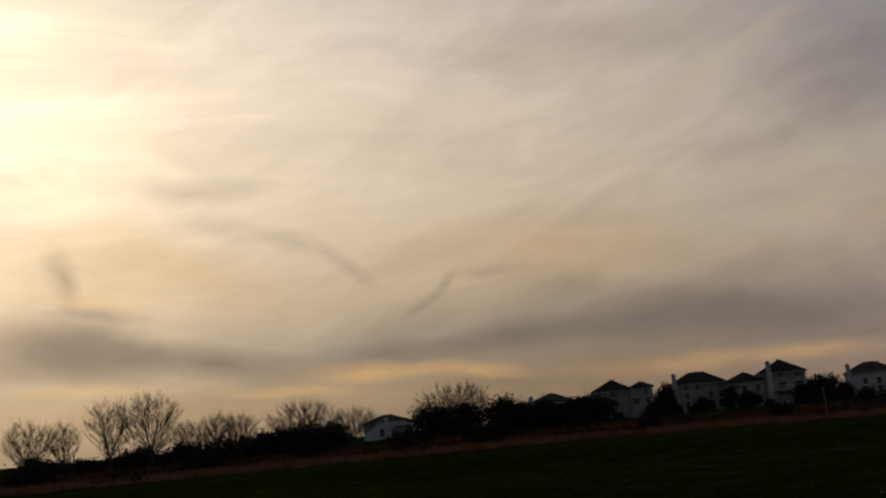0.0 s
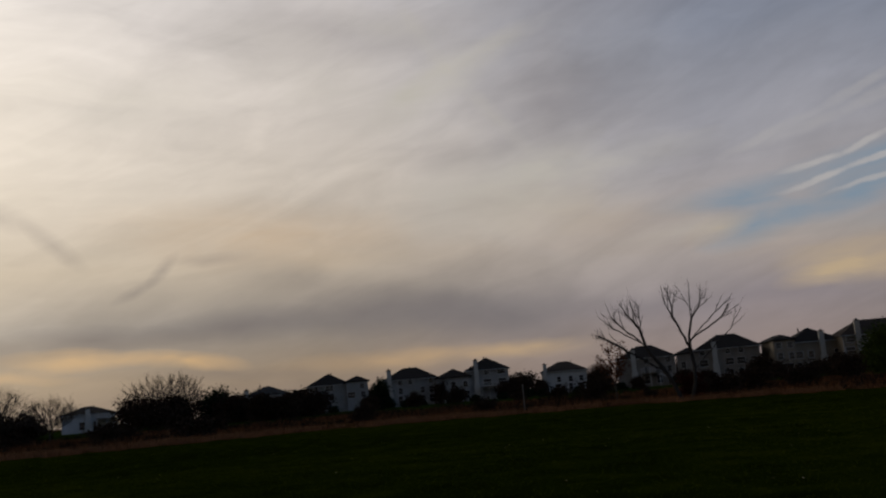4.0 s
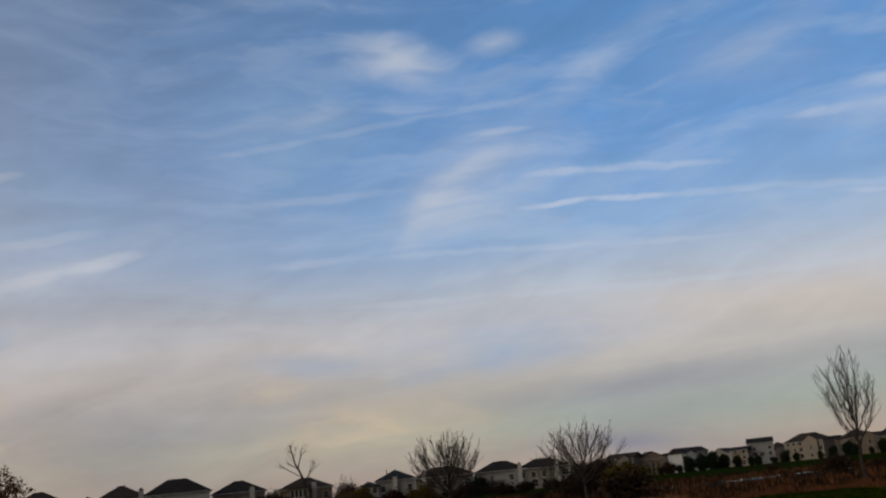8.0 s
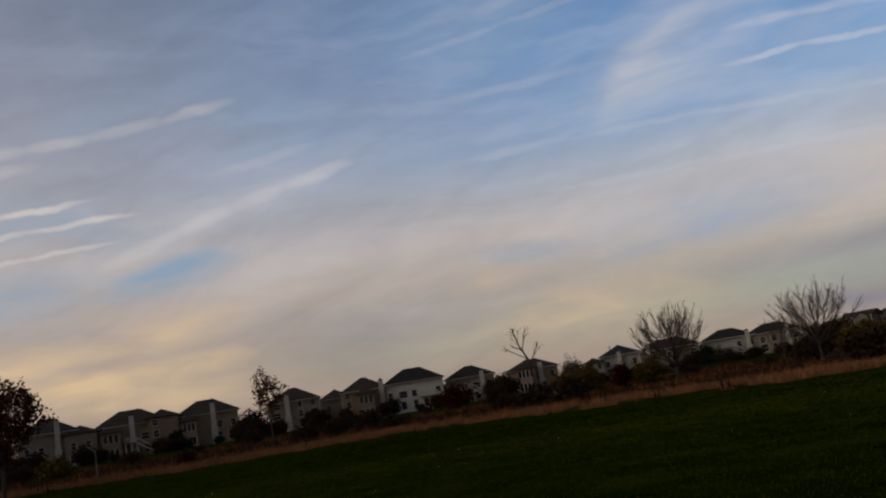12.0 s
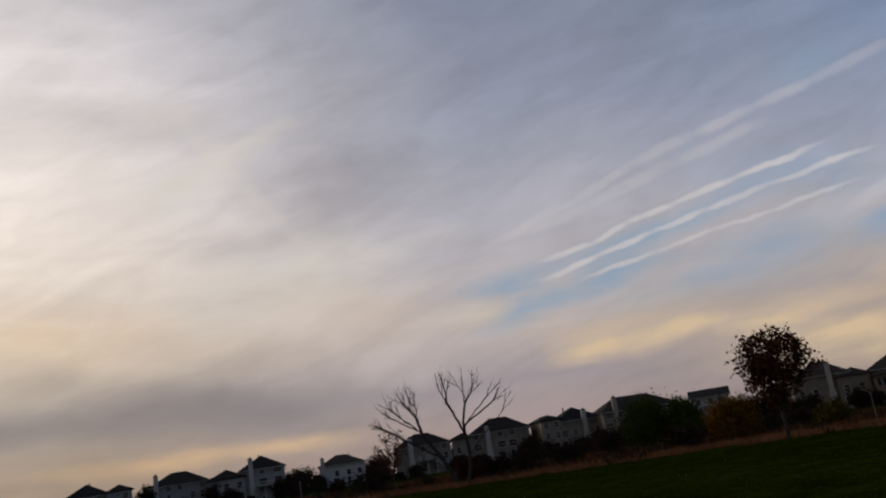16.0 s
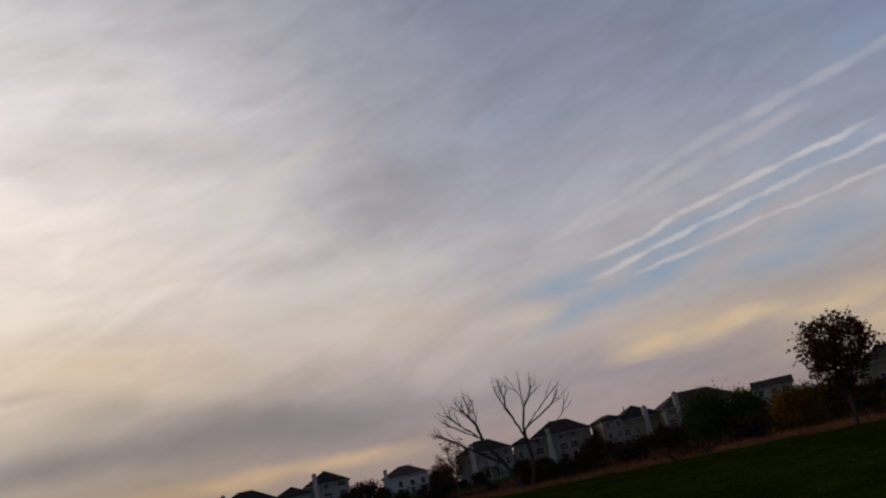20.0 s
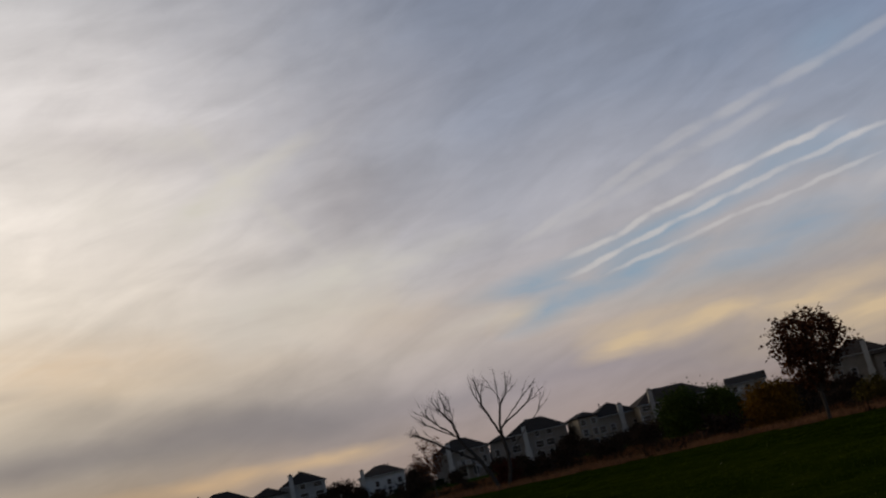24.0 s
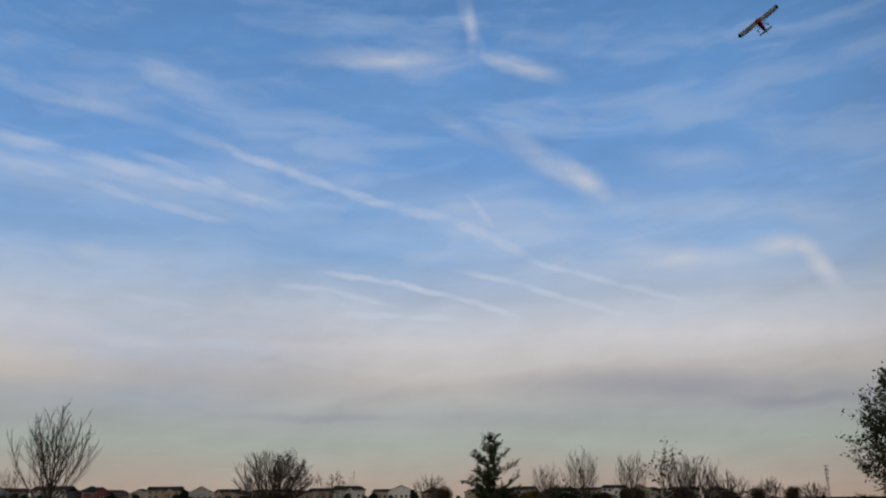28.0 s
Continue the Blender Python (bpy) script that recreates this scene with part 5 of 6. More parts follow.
# the dead tree with two leaning groups of limbs
TIPS = ((-2.7, 5.2), (-.9, 6.8), (.8, 6.2), (-4.6, 6.0), (3.0, 6.5), (-6.3, 5.3), (-3.4, 7.7), (-5.1, 7.1), (-1.1, 8.2), (-.1, 8.1), (.8, 8.3), (2.0, 7.6), (3.7, 7.2), (-4.2, 7.2),
        (-2.6, 6.3), (-.7, 6.0), (4.1, 6.4), (3.2, 6.0), (4.2, 5.5), (-5.3, 4.8))
dr = random.Random(3)
tree(-7.35, 66.5, 8.3, 4.2, "dead leafless tree with two leaning stems and forked limbs", "dead_tree", trunk=.30, radius=.155, up=.10, twigs=3, seed=12,
     bark=M_DEADWOOD, twig_r=.011, goals=100, twig_len=.42, mains=[Vector((x, dr.uniform(-1.0, 1.0), z)) for x, z in TIPS],
     masts=[[Vector((-.45, 0, -.15)), Vector((-1.0, 0, 1.2)), Vector((-1.6, .1, 2.4)), Vector((-2.3, .1, 3.4)), Vector((-2.7, .2, 4.1))],
            [Vector((.05, .1, -.15)), Vector((.45, .1, 1.2)), Vector((.55, .1, 2.4)), Vector((.38, .1, 3.7))]],
     blobs=[(-3.5, 6.9, .9, .9, 8, 2), (-5.0, 6.2, .9, .9, -40, 2), (-5.6, 5.0, .9, .5, 10, 1.6),
            (-.5, 7.6, .7, .7, -8, 2), (1.4, 7.3, .8, .9, 25, 2), (3.2, 6.6, .9, .6, -30, 2), (3.8, 5.7, .5, .4, -30, 1)])
tree(-11.7, 78, 4.6, 1.3, "small tree with sparse rusty leaves by the dead tree", "young_tree", 9, .2, .06, .2, twigs=3, seed=21, leaf=M_REDLEAF, leaf_size=.13, leaf_per=3, share=.6)
# russet oak
tree(11.9, 61.5, 6.55, 2.55, "round young oak keeping dark russet leaves", "oak_tree", trunk=.24, radius=.125, up=.05, twigs=3, seed=31, leaf=M_OAKLEAF, leaf_size=.16,
     leaf_per=4, leaf_spread=.17, low=.27, goals=240, widest=.56, twig_len=.45, share=.85)
# sapling
tree(26.9, 95, 7.3, 1.5, "slim young tree with sparse rusty leaves", "young_tree", 10, .3, .08, .2, twigs=3, seed=41, leaf=M_REDLEAF, leaf_size=.16, leaf_per=4, leaf_spread=.16, low=.38, share=.75)
# small forked bare tree
tree(43.05, 74, 6.7, 1.8, "small forked bare tree standing in the meadow", "bare_tree", trunk=.42, radius=.10, up=.05, twigs=3, seed=52, twig_r=.012, goals=26, twig_len=.35,
     masts=[[Vector((.55, 0, -.15)), Vector((.45, 0, 2.0)), Vector((.25, .05, 3.7)), Vector((-.1, .05, 4.5))]],
     mains=[Vector((-.75, .1, 6.5)), Vector((.35, -.2, 6.3)), Vector((1.3, .2, 5.0)), Vector((-1.5, 0, 4.9)), Vector((-.2, .2, 6.0))],
     blobs=[(-.6, 6.0, .4, .5, 0, 2), (.35, 5.9, .3, .4, 20, 2), (-1.2, 4.9, .5, .25, -20, 1.5), (1.1, 4.8, .5, .25, 20, 1.5)])
broom(45.7, 90, 4.4, 1.4, "thin bare shrub behind the meadow", "bare_shrub", 12, .08, .05, 6, 3, 54, .012)
# bushy bare trees
broom(52.05, 88, 7.1, 4.0, "bushy bare tree with many upright brown branches", "bare_tree", 34, .14, .15, 11, 6, 61, .0135, .52)
broom(60.3, 80, 6.4, 4.0, "spreading bare tree with many fine branches", "bare_tree", 25, .15, .14, 11, 6, 63, .0125, .55)
broom(58.3, 82, 4.6, 1.6, "low bare tree beside a larger one", "bare_tree", 12, .15, .07, 8, 4, 65, .012, .6)
# two vase-shaped trees
V = "vase-shaped bare tree with fine upright twigs"
broom(76.0, 60, 7.45, 1.85, V, "bare_tree", 17, .20, .12, 10, 5, 71, .0095, .55, group="vase-shaped trees")
broom(85.3, 50.5, 6.5, 2.1, V, "bare_tree", 20, .16, .12, 11, 5, 73, .0085, .55, group="vase-shaped trees")
broom(83.2, 52, 3.6, .7, "slender bare sapling beside a vase-shaped tree", "bare_tree", 7, .2, .04, 7, 4, 75, .008, .7)
# right of the field
broom(97.8, 95, 6.7, 4.1, "dense bushy bare tree with brown twigs and clinging leaves", "bare_tree", 44, .07, .13, 13, 6, 81, .015, .42, leaf=M_BRUSH, leaf_size=.11, leaf_side=1, share=.16)
broom(101.4, 52, 3.3, 1.35, "thin bare sapling clump with a few dead leaves", "bare_tree", 12, .12, .04, 7, 4, 83, .008, .75, leaf=M_BRUSH, leaf_size=.07, leaf_side=0, share=.06)
broom(107.3, 120, 4.8, 2.5, "low round bare tree before the far houses", "bare_tree", 20, .12, .10, 9, 5, 85, .0165, .5)
spruce(111.2, 48, 4.9, 3.3, "ragged dark green spruce with open drooping branches", 91)
U = "upright bare tree with fine brown twigs"
for az, d, high, wide, n, sd in ((116.6, 105, 6.9, 2.2, 18, 95), (114.3, 100, 5.2, 1.7, 14, 97), (119.5, 100, 6.3, 1.8, 15, 99)):
    broom(az, d, high, wide, U, "bare_tree", n, .12, .10, 9, 5, sd, .015, .62, group="bare trees by the path")
tree(121.5, 34, 3.2, .45, "thin sapling with a few green leaves at its top", "young_tree", 4, .5, .03, .5, twigs=2, seed=101, leaf=M_DKGREEN, leaf_size=.08, leaf_per=2, share=.6, low=.45)
D = "dense bare shrub with fine brown twigs"
broom(122.9, 60, 4.2, 1.9, D, "bare_shrub", 26, .06, .07, 10, 5, 103, .0105, .62)
broom(124.9, 64, 3.3, 1.7, D, "bare_shrub", 24, .06, .06, 10, 5, 105, .0105, .5)
tree(136.0, 36, 5.8, 2.3, "leafy dark green tree with small leaves", "leafy_tree", trunk=.15, radius=.12, up=.2, twigs=4, seed=107, leaf=M_DKGREEN, leaf_size=.075, leaf_per=6, leaf_spread=.10, low=.08, goals=450, widest=.4)
broom(127.3, 150, 4.2, 2.3, "low round bare tree", "bare_tree", 22, .1, .09, 9, 5, 109, .019, .5)
broom(129.6, 150, 3.4, 2.4, "low round bare tree", "bare_tree", 20, .1, .09, 9, 5, 111, .019, .5)
# left, against the sunset
B = "broad leafless tree, black against the sunset"
for az, d, high, wide, thick, n, sd in ((-64.2, 120, 6.4, 3.2, .16, 170, 121), (-62.4, 122, 6.2, 1.9, .13, 110, 122), (-59.9, 118, 8.2, 2.6, .17, 170, 123), (-57.6, 116, 8.6, 3.8, .19, 260, 124),
                                        (-55.6, 122, 4.9, 2.1, .10, 120, 125), (-53.9, 120, 5.7, 2.3, .12, 140, 126), (-52.5, 120, 5.5, 2.3, .12, 140, 127), (-48.6, 125, 6.6, 4.8, .14, 300, 128),
                                        (-45.6, 130, 5.3, 3.1, .12, 180, 129), (-39.2, 165, 8.8, 6.8, .18, 360, 130)):
    tree(az, d, high, wide * 1.1, B, "bare_tree", trunk=.20, radius=thick, up=.25, twigs=5, seed=sd, low=.16, goals=int(n * 1.7), twig_r=.017 if d < 150 else .022, twig_len=.75, widest=.50,
         group="trees against the sunset")
tree(-33.5, 230, 7.6, 3.4, "far bare tree behind the roofs", "bare_tree", trunk=.2, radius=.16, up=.3, twigs=3, seed=131, low=.2, goals=150, twig_r=.03)

# leafy shrubs
G = "shrubs in the meadow"
shrub(4.2, 128, 7.0, 7.0, "rounded dense green willow before a house", M_GREEN, "willow", 201, 300, .15, 60)
shrub(6.35, 126, 5.7, 4.6, "smaller rounded green willow", M_GREEN, "willow", 202, 220, .15, 56)
shrub(8.9, 80, 3.7, 4.0, "golden orange shrub beside the oak", M_GOLD, "shrub", 203, 240, .10, 56)
shrub(10.7, 92, 1.9, 3.6, "rusty brown shrub under the oak", M_BRUSH, "shrub", 204, 80, .13, 18)
shrub(14.4, 96, 2.1, 4.0, "olive shrub behind the oak", M_OLIVE, "shrub", 205, 90, .14, 18)
shrub(38.5, 130, 3.6, 4.4, "dark wine-red shrub before a grey house", M_WINE, "shrub", 206, 100, .16, 20)
shrub(41.0, 120, 2.6, 5.0, "brown brush along the yards", M_BRUSH, "shrub", 207, 80, .14, 16)
shrub(45.3, 96, 3.0, 3.4, "yellow olive shrub in the meadow", M_OLIVE, "shrub", 208, 90, .14, 18)
shrub(46.9, 100, 3.3, 3.6, "yellow olive shrub in the meadow", M_OLIVE, "shrub", 209, 90, .14, 18)
shrub(48.8, 104, 2.9, 2.6, "dark wine-red shrub in the meadow", M_WINE, "shrub", 210, 80, .14, 18)
shrub(50.3, 100, 3.0, 3.2, "yellow olive shrub in the meadow", M_OLIVE, "shrub", 211, 90, .14, 18)
shrub(63.0, 92, 3.0, 5.4, "olive green shrub under a bare tree", M_OLIVE, "shrub", 212, 110, .15, 20)
shrub(60.0, 88, 2.4, 4.6, "dark brown brush under a bare tree", M_BRUSH, "shrub", 213, 90, .14, 18)
shrub(98.0, 93, 2.3, 6.0, "dark brown brush under a bushy tree", M_BRUSH, "shrub", 214, 150, .15, 22, deep=4)
shrub(113.3, 62, 2.3, 2.6, "golden olive shrub in the meadow", M_OLIVE, "shrub", 215, 80, .11, 18)
shrub(111.6, 50, 2.3, 2.6, "dark rust-brown shrub below a green tree", M_BRUSH, "shrub", 216, 90, .11, 20)
shrub(115.9, 110, 3.5, 5.6, "dark mounded evergreen shrub", M_CONIFER, "shrub", 217, 120, .15, 22)
shrub(121.8, 38, 1.7, 2.2, "dark leafless brush round a sapling", M_BRUSH, "shrub", 218, 90, .08, 18)
shrub(123.6, 62, 2.0, 4.0, "dark brown brush beside the path", M_BRUSH, "shrub", 219, 100, .11, 18)
shrub(-7.2, 70, 2.1, 2.4, "dark wine-brown shrub at the dead tree's foot", M_WINE, "shrub", 220, 80, .10, 18)
shrub(-3.6, 88, 2.2, 4.4, "dark bramble brush in the meadow", M_BRUSH, "shrub", 221, 90, .12, 18)
shrub(-1.0, 95, 2.8, 4.2, "dark bramble brush in the meadow", M_BRUSH, "shrub", 222, 90, .12, 18)
shrub(1.6, 110, 2.8, 4.0, "dark bramble brush in the meadow", M_BRUSH, "shrub", 223, 90, .12, 18)
shrub(-13.0, 105, 2.8, 5.0, "dark rusty brush in the meadow", M_BRUSH, "shrub", 224, 90, .13, 18)
shrub(-26.35, 180, 6.6, 3.2, "tall dark evergreen between two houses", M_CONIFER, "evergreen_tree", 225, 130, .2, 22)
shrub(-22.6, 175, 4.6, 3.4, "dark shrub between two houses", M_BRUSH, "shrub", 226, 90, .18, 18)
shrub(-17.5, 190, 4.2, 5.0, "dark shrub between two houses", M_BRUSH, "shrub", 227, 90, .18, 18)
shrub(-40.6, 150, 5.4, 9.0, "dense dark thicket, black against the sunset", M_BRUSH, "shrub", 228, 190, .2, 26)
shrub(-36.6, 165, 6.0, 8.0, "dense dark thicket, black against the sunset", M_CONIFER, "shrub", 229, 180, .2, 26)
shrub(-34.0, 150, 4.6, 6.0, "dense dark thicket before a low house", M_BRUSH, "shrub", 230, 140, .2, 24)
shrub(-31.6, 160, 4.8, 4.6, "dense dark thicket beside a low house", M_BRUSH, "shrub", 231, 120, .2, 24)
shrub(-47.2, 150, 3.0, 6.0, "low dark brush, black against the sunset", M_BRUSH, "shrub", 232, 130, .18, 22)
shrub(-49.2, 128, 4.2, 9.0, "low dark brush, black against the sunset", M_BRUSH, "shrub", 233, 130, .18, 22)
shrub(-53.2, 124, 3.2, 8.0, "low dark brush, black against the sunset", M_BRUSH, "shrub", 234, 110, .16, 20)
shrub(-58.0, 122, 2.4, 9.0, "low dark brush, black against the sunset", M_BRUSH, "shrub", 235, 110, .16, 20)
shrub(-63.2, 124, 1.8, 8.0, "low dark brush, black against the sunset", M_BRUSH, "shrub", 236, 110, .16, 20)
for az, d, high, wide, sd in ((-38.6, 160, 6.2, 8.0, 302), (-35.3, 158, 5.0, 7.0, 303), (-32.6, 150, 4.0, 6.5, 304), (-30.4, 158, 4.4, 6.0, 305),
                              (-50.9, 126, 3.4, 7.0, 306), (-55.6, 123, 2.6, 7.0, 307), (-47.2, 138, 3.6, 8.0, 308)):
    shrub(az, d, high, wide, "dense dark thicket, black against the sunset", M_BRUSH, "shrub", sd, 150, .2, 26, "sunset thickets")
shrub(21.6, 62, 1.1, 1.5, "small dark bush at the field's edge", M_WINE, "shrub", 237, 60, .08, 14)
shrub(29.9, 165, 3.4, 4.4, "dark shrub beside a grey house", M_BRUSH, "shrub", 238, 90, .18, 18)
shrub(25.6, 168, 4.0, 4.6, "dark shrub beside a tan house", M_CONIFER, "shrub", 239, 90, .18, 18)
shrub(21.2, 170, 3.6, 4.0, "dark shrub below a tan house", M_CONIFER, "shrub", 240, 90, .18, 18)
shrub(34.3, 172, 3.6, 3.4, "dark shrub beside a white house", M_CONIFER, "shrub", 241, 90, .18, 18)
shrub(53.9, 190, 3.8, 5.0, "dark shrub between two houses", M_CONIFER, "shrub", 242, 90, .18, 18)
shrub(131.9, 60, 1.5, 4.0, "low dark brush beside a leafy tree", M_BRUSH, "shrub", 243, 90, .10, 18)

# dark hedges and thickets along the yards, and woods behind the roofs
hedge = shrub(-30.5, 168, 3.4, 5.6, "dark leafless hedge along the back yards", M_BRUSH, "hedge", 271, 120, .2, 20, "yard hedges")
hr = random.Random(5)
HEDGES_WEST = [(-27.0, 160, 0.75), (-24.2, 158, 0.7), (-21.6, 164, 0.8), (-18.4, 170, 1.0), (-16.2, 175, 0.9), (-12.2, 165, 0.9), (-10.4, 160, 0.7), (-7.6, 162, 0.8), (-6.2, 158, 0.75), (-3.1, 160, 1.05), (-2.1, 156, 0.9), (0.2, 158, 0.8), (1.2, 165, 1.1), (2.9, 150, 0.9), (5.5, 140, 0.9), (7.6, 140, 0.45), (10.4, 140, 1.0), (12.6, 150, 0.9), (13.6, 160, 0.9)]
HEDGES_MIDDLE = [(16.2, 162, 0.9), (17.0, 165, 0.8), (20.3, 165, 0.9), (21.6, 166, 0.8), (25.0, 166, 1.0), (26.2, 160, 0.9), (27.3, 160, 0.8), (29.4, 164, 0.9), (31.4, 166, 0.8), (33.9, 168, 0.9), (37.4, 164, 0.9), (40.8, 166, 1.0), (41.7, 160, 1.0), (45.6, 165, 1.0), (46.6, 165, 0.9), (49.8, 180, 1.0), (50.6, 170, 0.9), (53.2, 180, 1.1), (54.4, 185, 0.9)]
HEDGES_EAST = [(56.8, 190, 0.8), (59.6, 190, 1.0), (60.8, 200, 1.1), (61.8, 210, 1.1), (63.4, 300, 1.4), (65.4, 310, 1.3), (96.0, 330, 1.2), (98.6, 340, 1.3), (99.8, 330, 1.1), (107.8, 350, 1.3), (111.4, 360, 1.3), (47.6, 150, .8), (49.2, 152, .75), (51.0, 150, .8), (52.8, 156, .9), (55.2, 158, .85), (56.6, 160, .8), (58.4, 158, .9), (117.8, 230, 1.2), (119.6, 240, 1.3), (122.4, 220, 1.2), (125.0, 230, 1.1), (113.6, 240, 1.2), (-38.4, 170, 1.2), (-47.0, 165, 0.9)]
for a, d, s in HEDGES_WEST + HEDGES_MIDDLE + HEDGES_EAST:
    tall = 1.3 if a < 47 else 1.0
    s *= .62 if 47 < a < 60 else .78
    copy_thing(hedge, Matrix.Translation(polar(a, d, rise(d))) @ pose(0, 0, 0, 0, 0, hr.uniform(0, 360)) @ Matrix.Diagonal((s, s, s * tall * hr.uniform(.8, 1.1), 1)))
wood = shrub(-17.3, 262, 6.6, 9.0, "bare grey-brown trees behind the houses", M_BRUSH, "thicket", 281, 170, .26, 18, "woods behind the houses")
for a, d, s in [(-35.5, 250, 1.0), (-31.0, 255, .95), (-26.6, 260, .9), (-22.4, 258, .95), (-18.0, 262, .85), (-12.6, 255, .95), (-7.6, 250, .95), (-2.6, 255, 1.0), (1.4, 258, 1.0), (6.0, 255, 1.0),
                (10.2, 255, 1.0), (11.8, 250, 1.0), (17.0, 250, 1.0), (21.3, 250, .95), (26.0, 255, 1.0), (29.6, 255, .95), (34.4, 250, .95), (37.7, 255, .9), (41.4, 260, .9), (46.0, 265, .9),
                (50.2, 265, .85), (53.8, 270, .85), (57.0, 270, .8), (60.2, 280, .9), (61.4, 285, .95), (108.0, 440, 1.0), (111.8, 450, 1.0), (114.8, 450, 1.0), (126.5, 420, .8), (128.5, 430, .8),
                (-52.0, 300, .7), (-58.0, 300, .6), (-64.0, 300, .6)]:
    copy_thing(wood, Matrix.Translation(polar(a, d, rise(d))) @ pose(0, 0, 0, 0, 0, hr.uniform(0, 360)) @ Matrix.Diagonal((s, s, s * hr.uniform(.93, 1.15), 1)))

# low bushes at the foot of the houses
garden = shrub(-25.8, 176, 1.9, 2.6, "low dark garden bush below a house", M_CONIFER, "garden_bush", 291, 50, .16, 14, "garden bushes")
for i in range(64):
    a = -32.5 + 92.5 * (i + hr.uniform(.0, .9)) / 64
    d, s = hr.uniform(158, 181), hr.uniform(.4, .95)
    copy_thing(garden, Matrix.Translation(polar(a, d, rise(d))) @ pose(0, 0, 0, 0, 0, hr.uniform(0, 360)) @ Matrix.Diagonal((s * 1.3, s * 1.3, s, 1)))

# brush in the meadow: a few shapes, set again and again
brush = shrub(-20.0, 84, 1.3, 2.6, "low russet brush in the dry meadow", M_BRUSH, "brush", 251, 60, .10, 14, "meadow brush")
rr = random.Random(77)
for i in range(95):
    a = rr.uniform(-66, 136)
    d = edge(a) + 4 + rr.random() ** .8 * (145 - edge(a) - 4)
    s = rr.uniform(.6, 1.5)
    copy_thing(brush, Matrix.Translation(polar(a, d, rise(d))) @ pose(0, 0, 0, 0, 0, rr.uniform(0, 360)) @ Matrix.Diagonal((s * 1.2, s * 1.2, s, 1)))
# yard evergreens before the far houses
thuja = shrub(72.0, 325, 4.2, 2.2, "dark pointed yard evergreen before a far house", M_CONIFER, "evergreen", 261, 90, .26, 16, "yard evergreens")
for a in (66.0, 66.6, 67.9, 68.6, 69.3, 70.1, 71.9, 74.6, 75.4, 75.9, 77.3, 79.3, 79.8, 81.0, 81.5, 83.4, 84.0, 86.4, 86.9, 88.6, 89.9, 90.5, 92.2, 92.6, 94.6,
          95.2, 103.3, 103.8, 104.9, 106.3, 109.0, 112.0, 117.2, 119.0, 121.0, 62.0, 62.9, 63.8, 64.9, 65.4, 67.3, 68.2, 70.5, 71.4, 72.6, 73.9, 76.6, 77.8, 78.9, 80.3, 82.0, 82.8, 84.7, 85.6,
          87.4, 88.1, 89.4, 91.2, 93.0, 94.0, 96.3, 99.2, 101.6, 102.2, 107.9, 110.6, 113.9, 115.0):
    s = rr.uniform(.5, 1.45)
    d = 328 + max(0, a - 78) * 2.2 + rr.uniform(-6, 6)
    copy_thing(thuja, Matrix.Translation(polar(a, d, rise(d))) @ pose(0, 0, 0, 0, 0, rr.uniform(0, 360)) @ Matrix.Diagonal((s, s, s * rr.uniform(.9, 1.15), 1)))


# ---------------------------------------------------------------- posts and mast
def marker_post(az, dist, height, label, arm=True):
    ob = new("wooden_post")
    ob.matrix_basis = Matrix.Translation(polar(az, dist, rise(dist))) @ pose(0, 0, 0, 0, 0, -az)
    tagged(ob, label, "post", "wooden posts")
    bm = boxes((-.045, .045, -.045, .045, -.2, height))
    bmesh.ops.bevel(bm, geom=bm.edges[:], offset=.012, segments=1, affect="EDGES")
    part("post", bm, M_POST, ob)
    if arm:
        bm = boxes((-.75, .05, -.04, .04, -.05, .05))
        bmesh.ops.rotate(bm, verts=bm.verts[:], cent=(0, 0, 0), matrix=Matrix.Rotation(radians(38), 3, "Y"))
        bmesh.ops.translate(bm, verts=bm.verts[:], vec=(0, -.02, height - .12))
        part("arm", bm, M_POST, ob, "slanting wooden arm")
    else:
        part("cap", boxes((-.075, .075, -.075, .075, height, height + .09)), M_POST, ob)


marker_post(16.75, 71, 2.1, "weathered wooden post with a slanting arm")
marker_post(-17.4, 68, 2.0, "weathered wooden post at the field's edge", False)
marker_post(78.55, 64, 2.7, "pale weathered wooden post at the field's edge", False)


def far_mast():
    ob = new("radio_mast")
    ob.matrix_basis = Matrix.Translation(polar(130.45, 900, rise(900)))
    tagged(ob, "thin grey lattice mast far off", "mast")
    bm = boxes(*[(x - .12, x + .12, y - .12, y + .12, -.5, 28) for x, y in ((-.8, -.5), (.8, -.5), (0, .9))])
    part("legs", bm, M_CAP, ob)
    for z in (17, 20.5, 24, 27.3):
        part("antenna_ring", boxes((-1.4, 1.4, -1.2, -.9, z, z + .6), (-1.4, -1.1, -.9, 1.2, z, z + .6), (1.1, 1.4, -.9, 1.2, z, z + .6)), M_CAP, ob)


far_mast()


# ---------------------------------------------------------------- model aeroplane
def paint(name, tone, rough=.35):
    m, t, b = material(name, rough)
    co = node(t, "ShaderNodeTexCoord").outputs["Object"]
    c = ramp(t, noise_tex(t, co, 5.0, 4.0), [(.3, tuple(v * .85 for v in tone)), (.7, tone)])
    t.links.new(c, b.inputs["Base Color"])
    return m


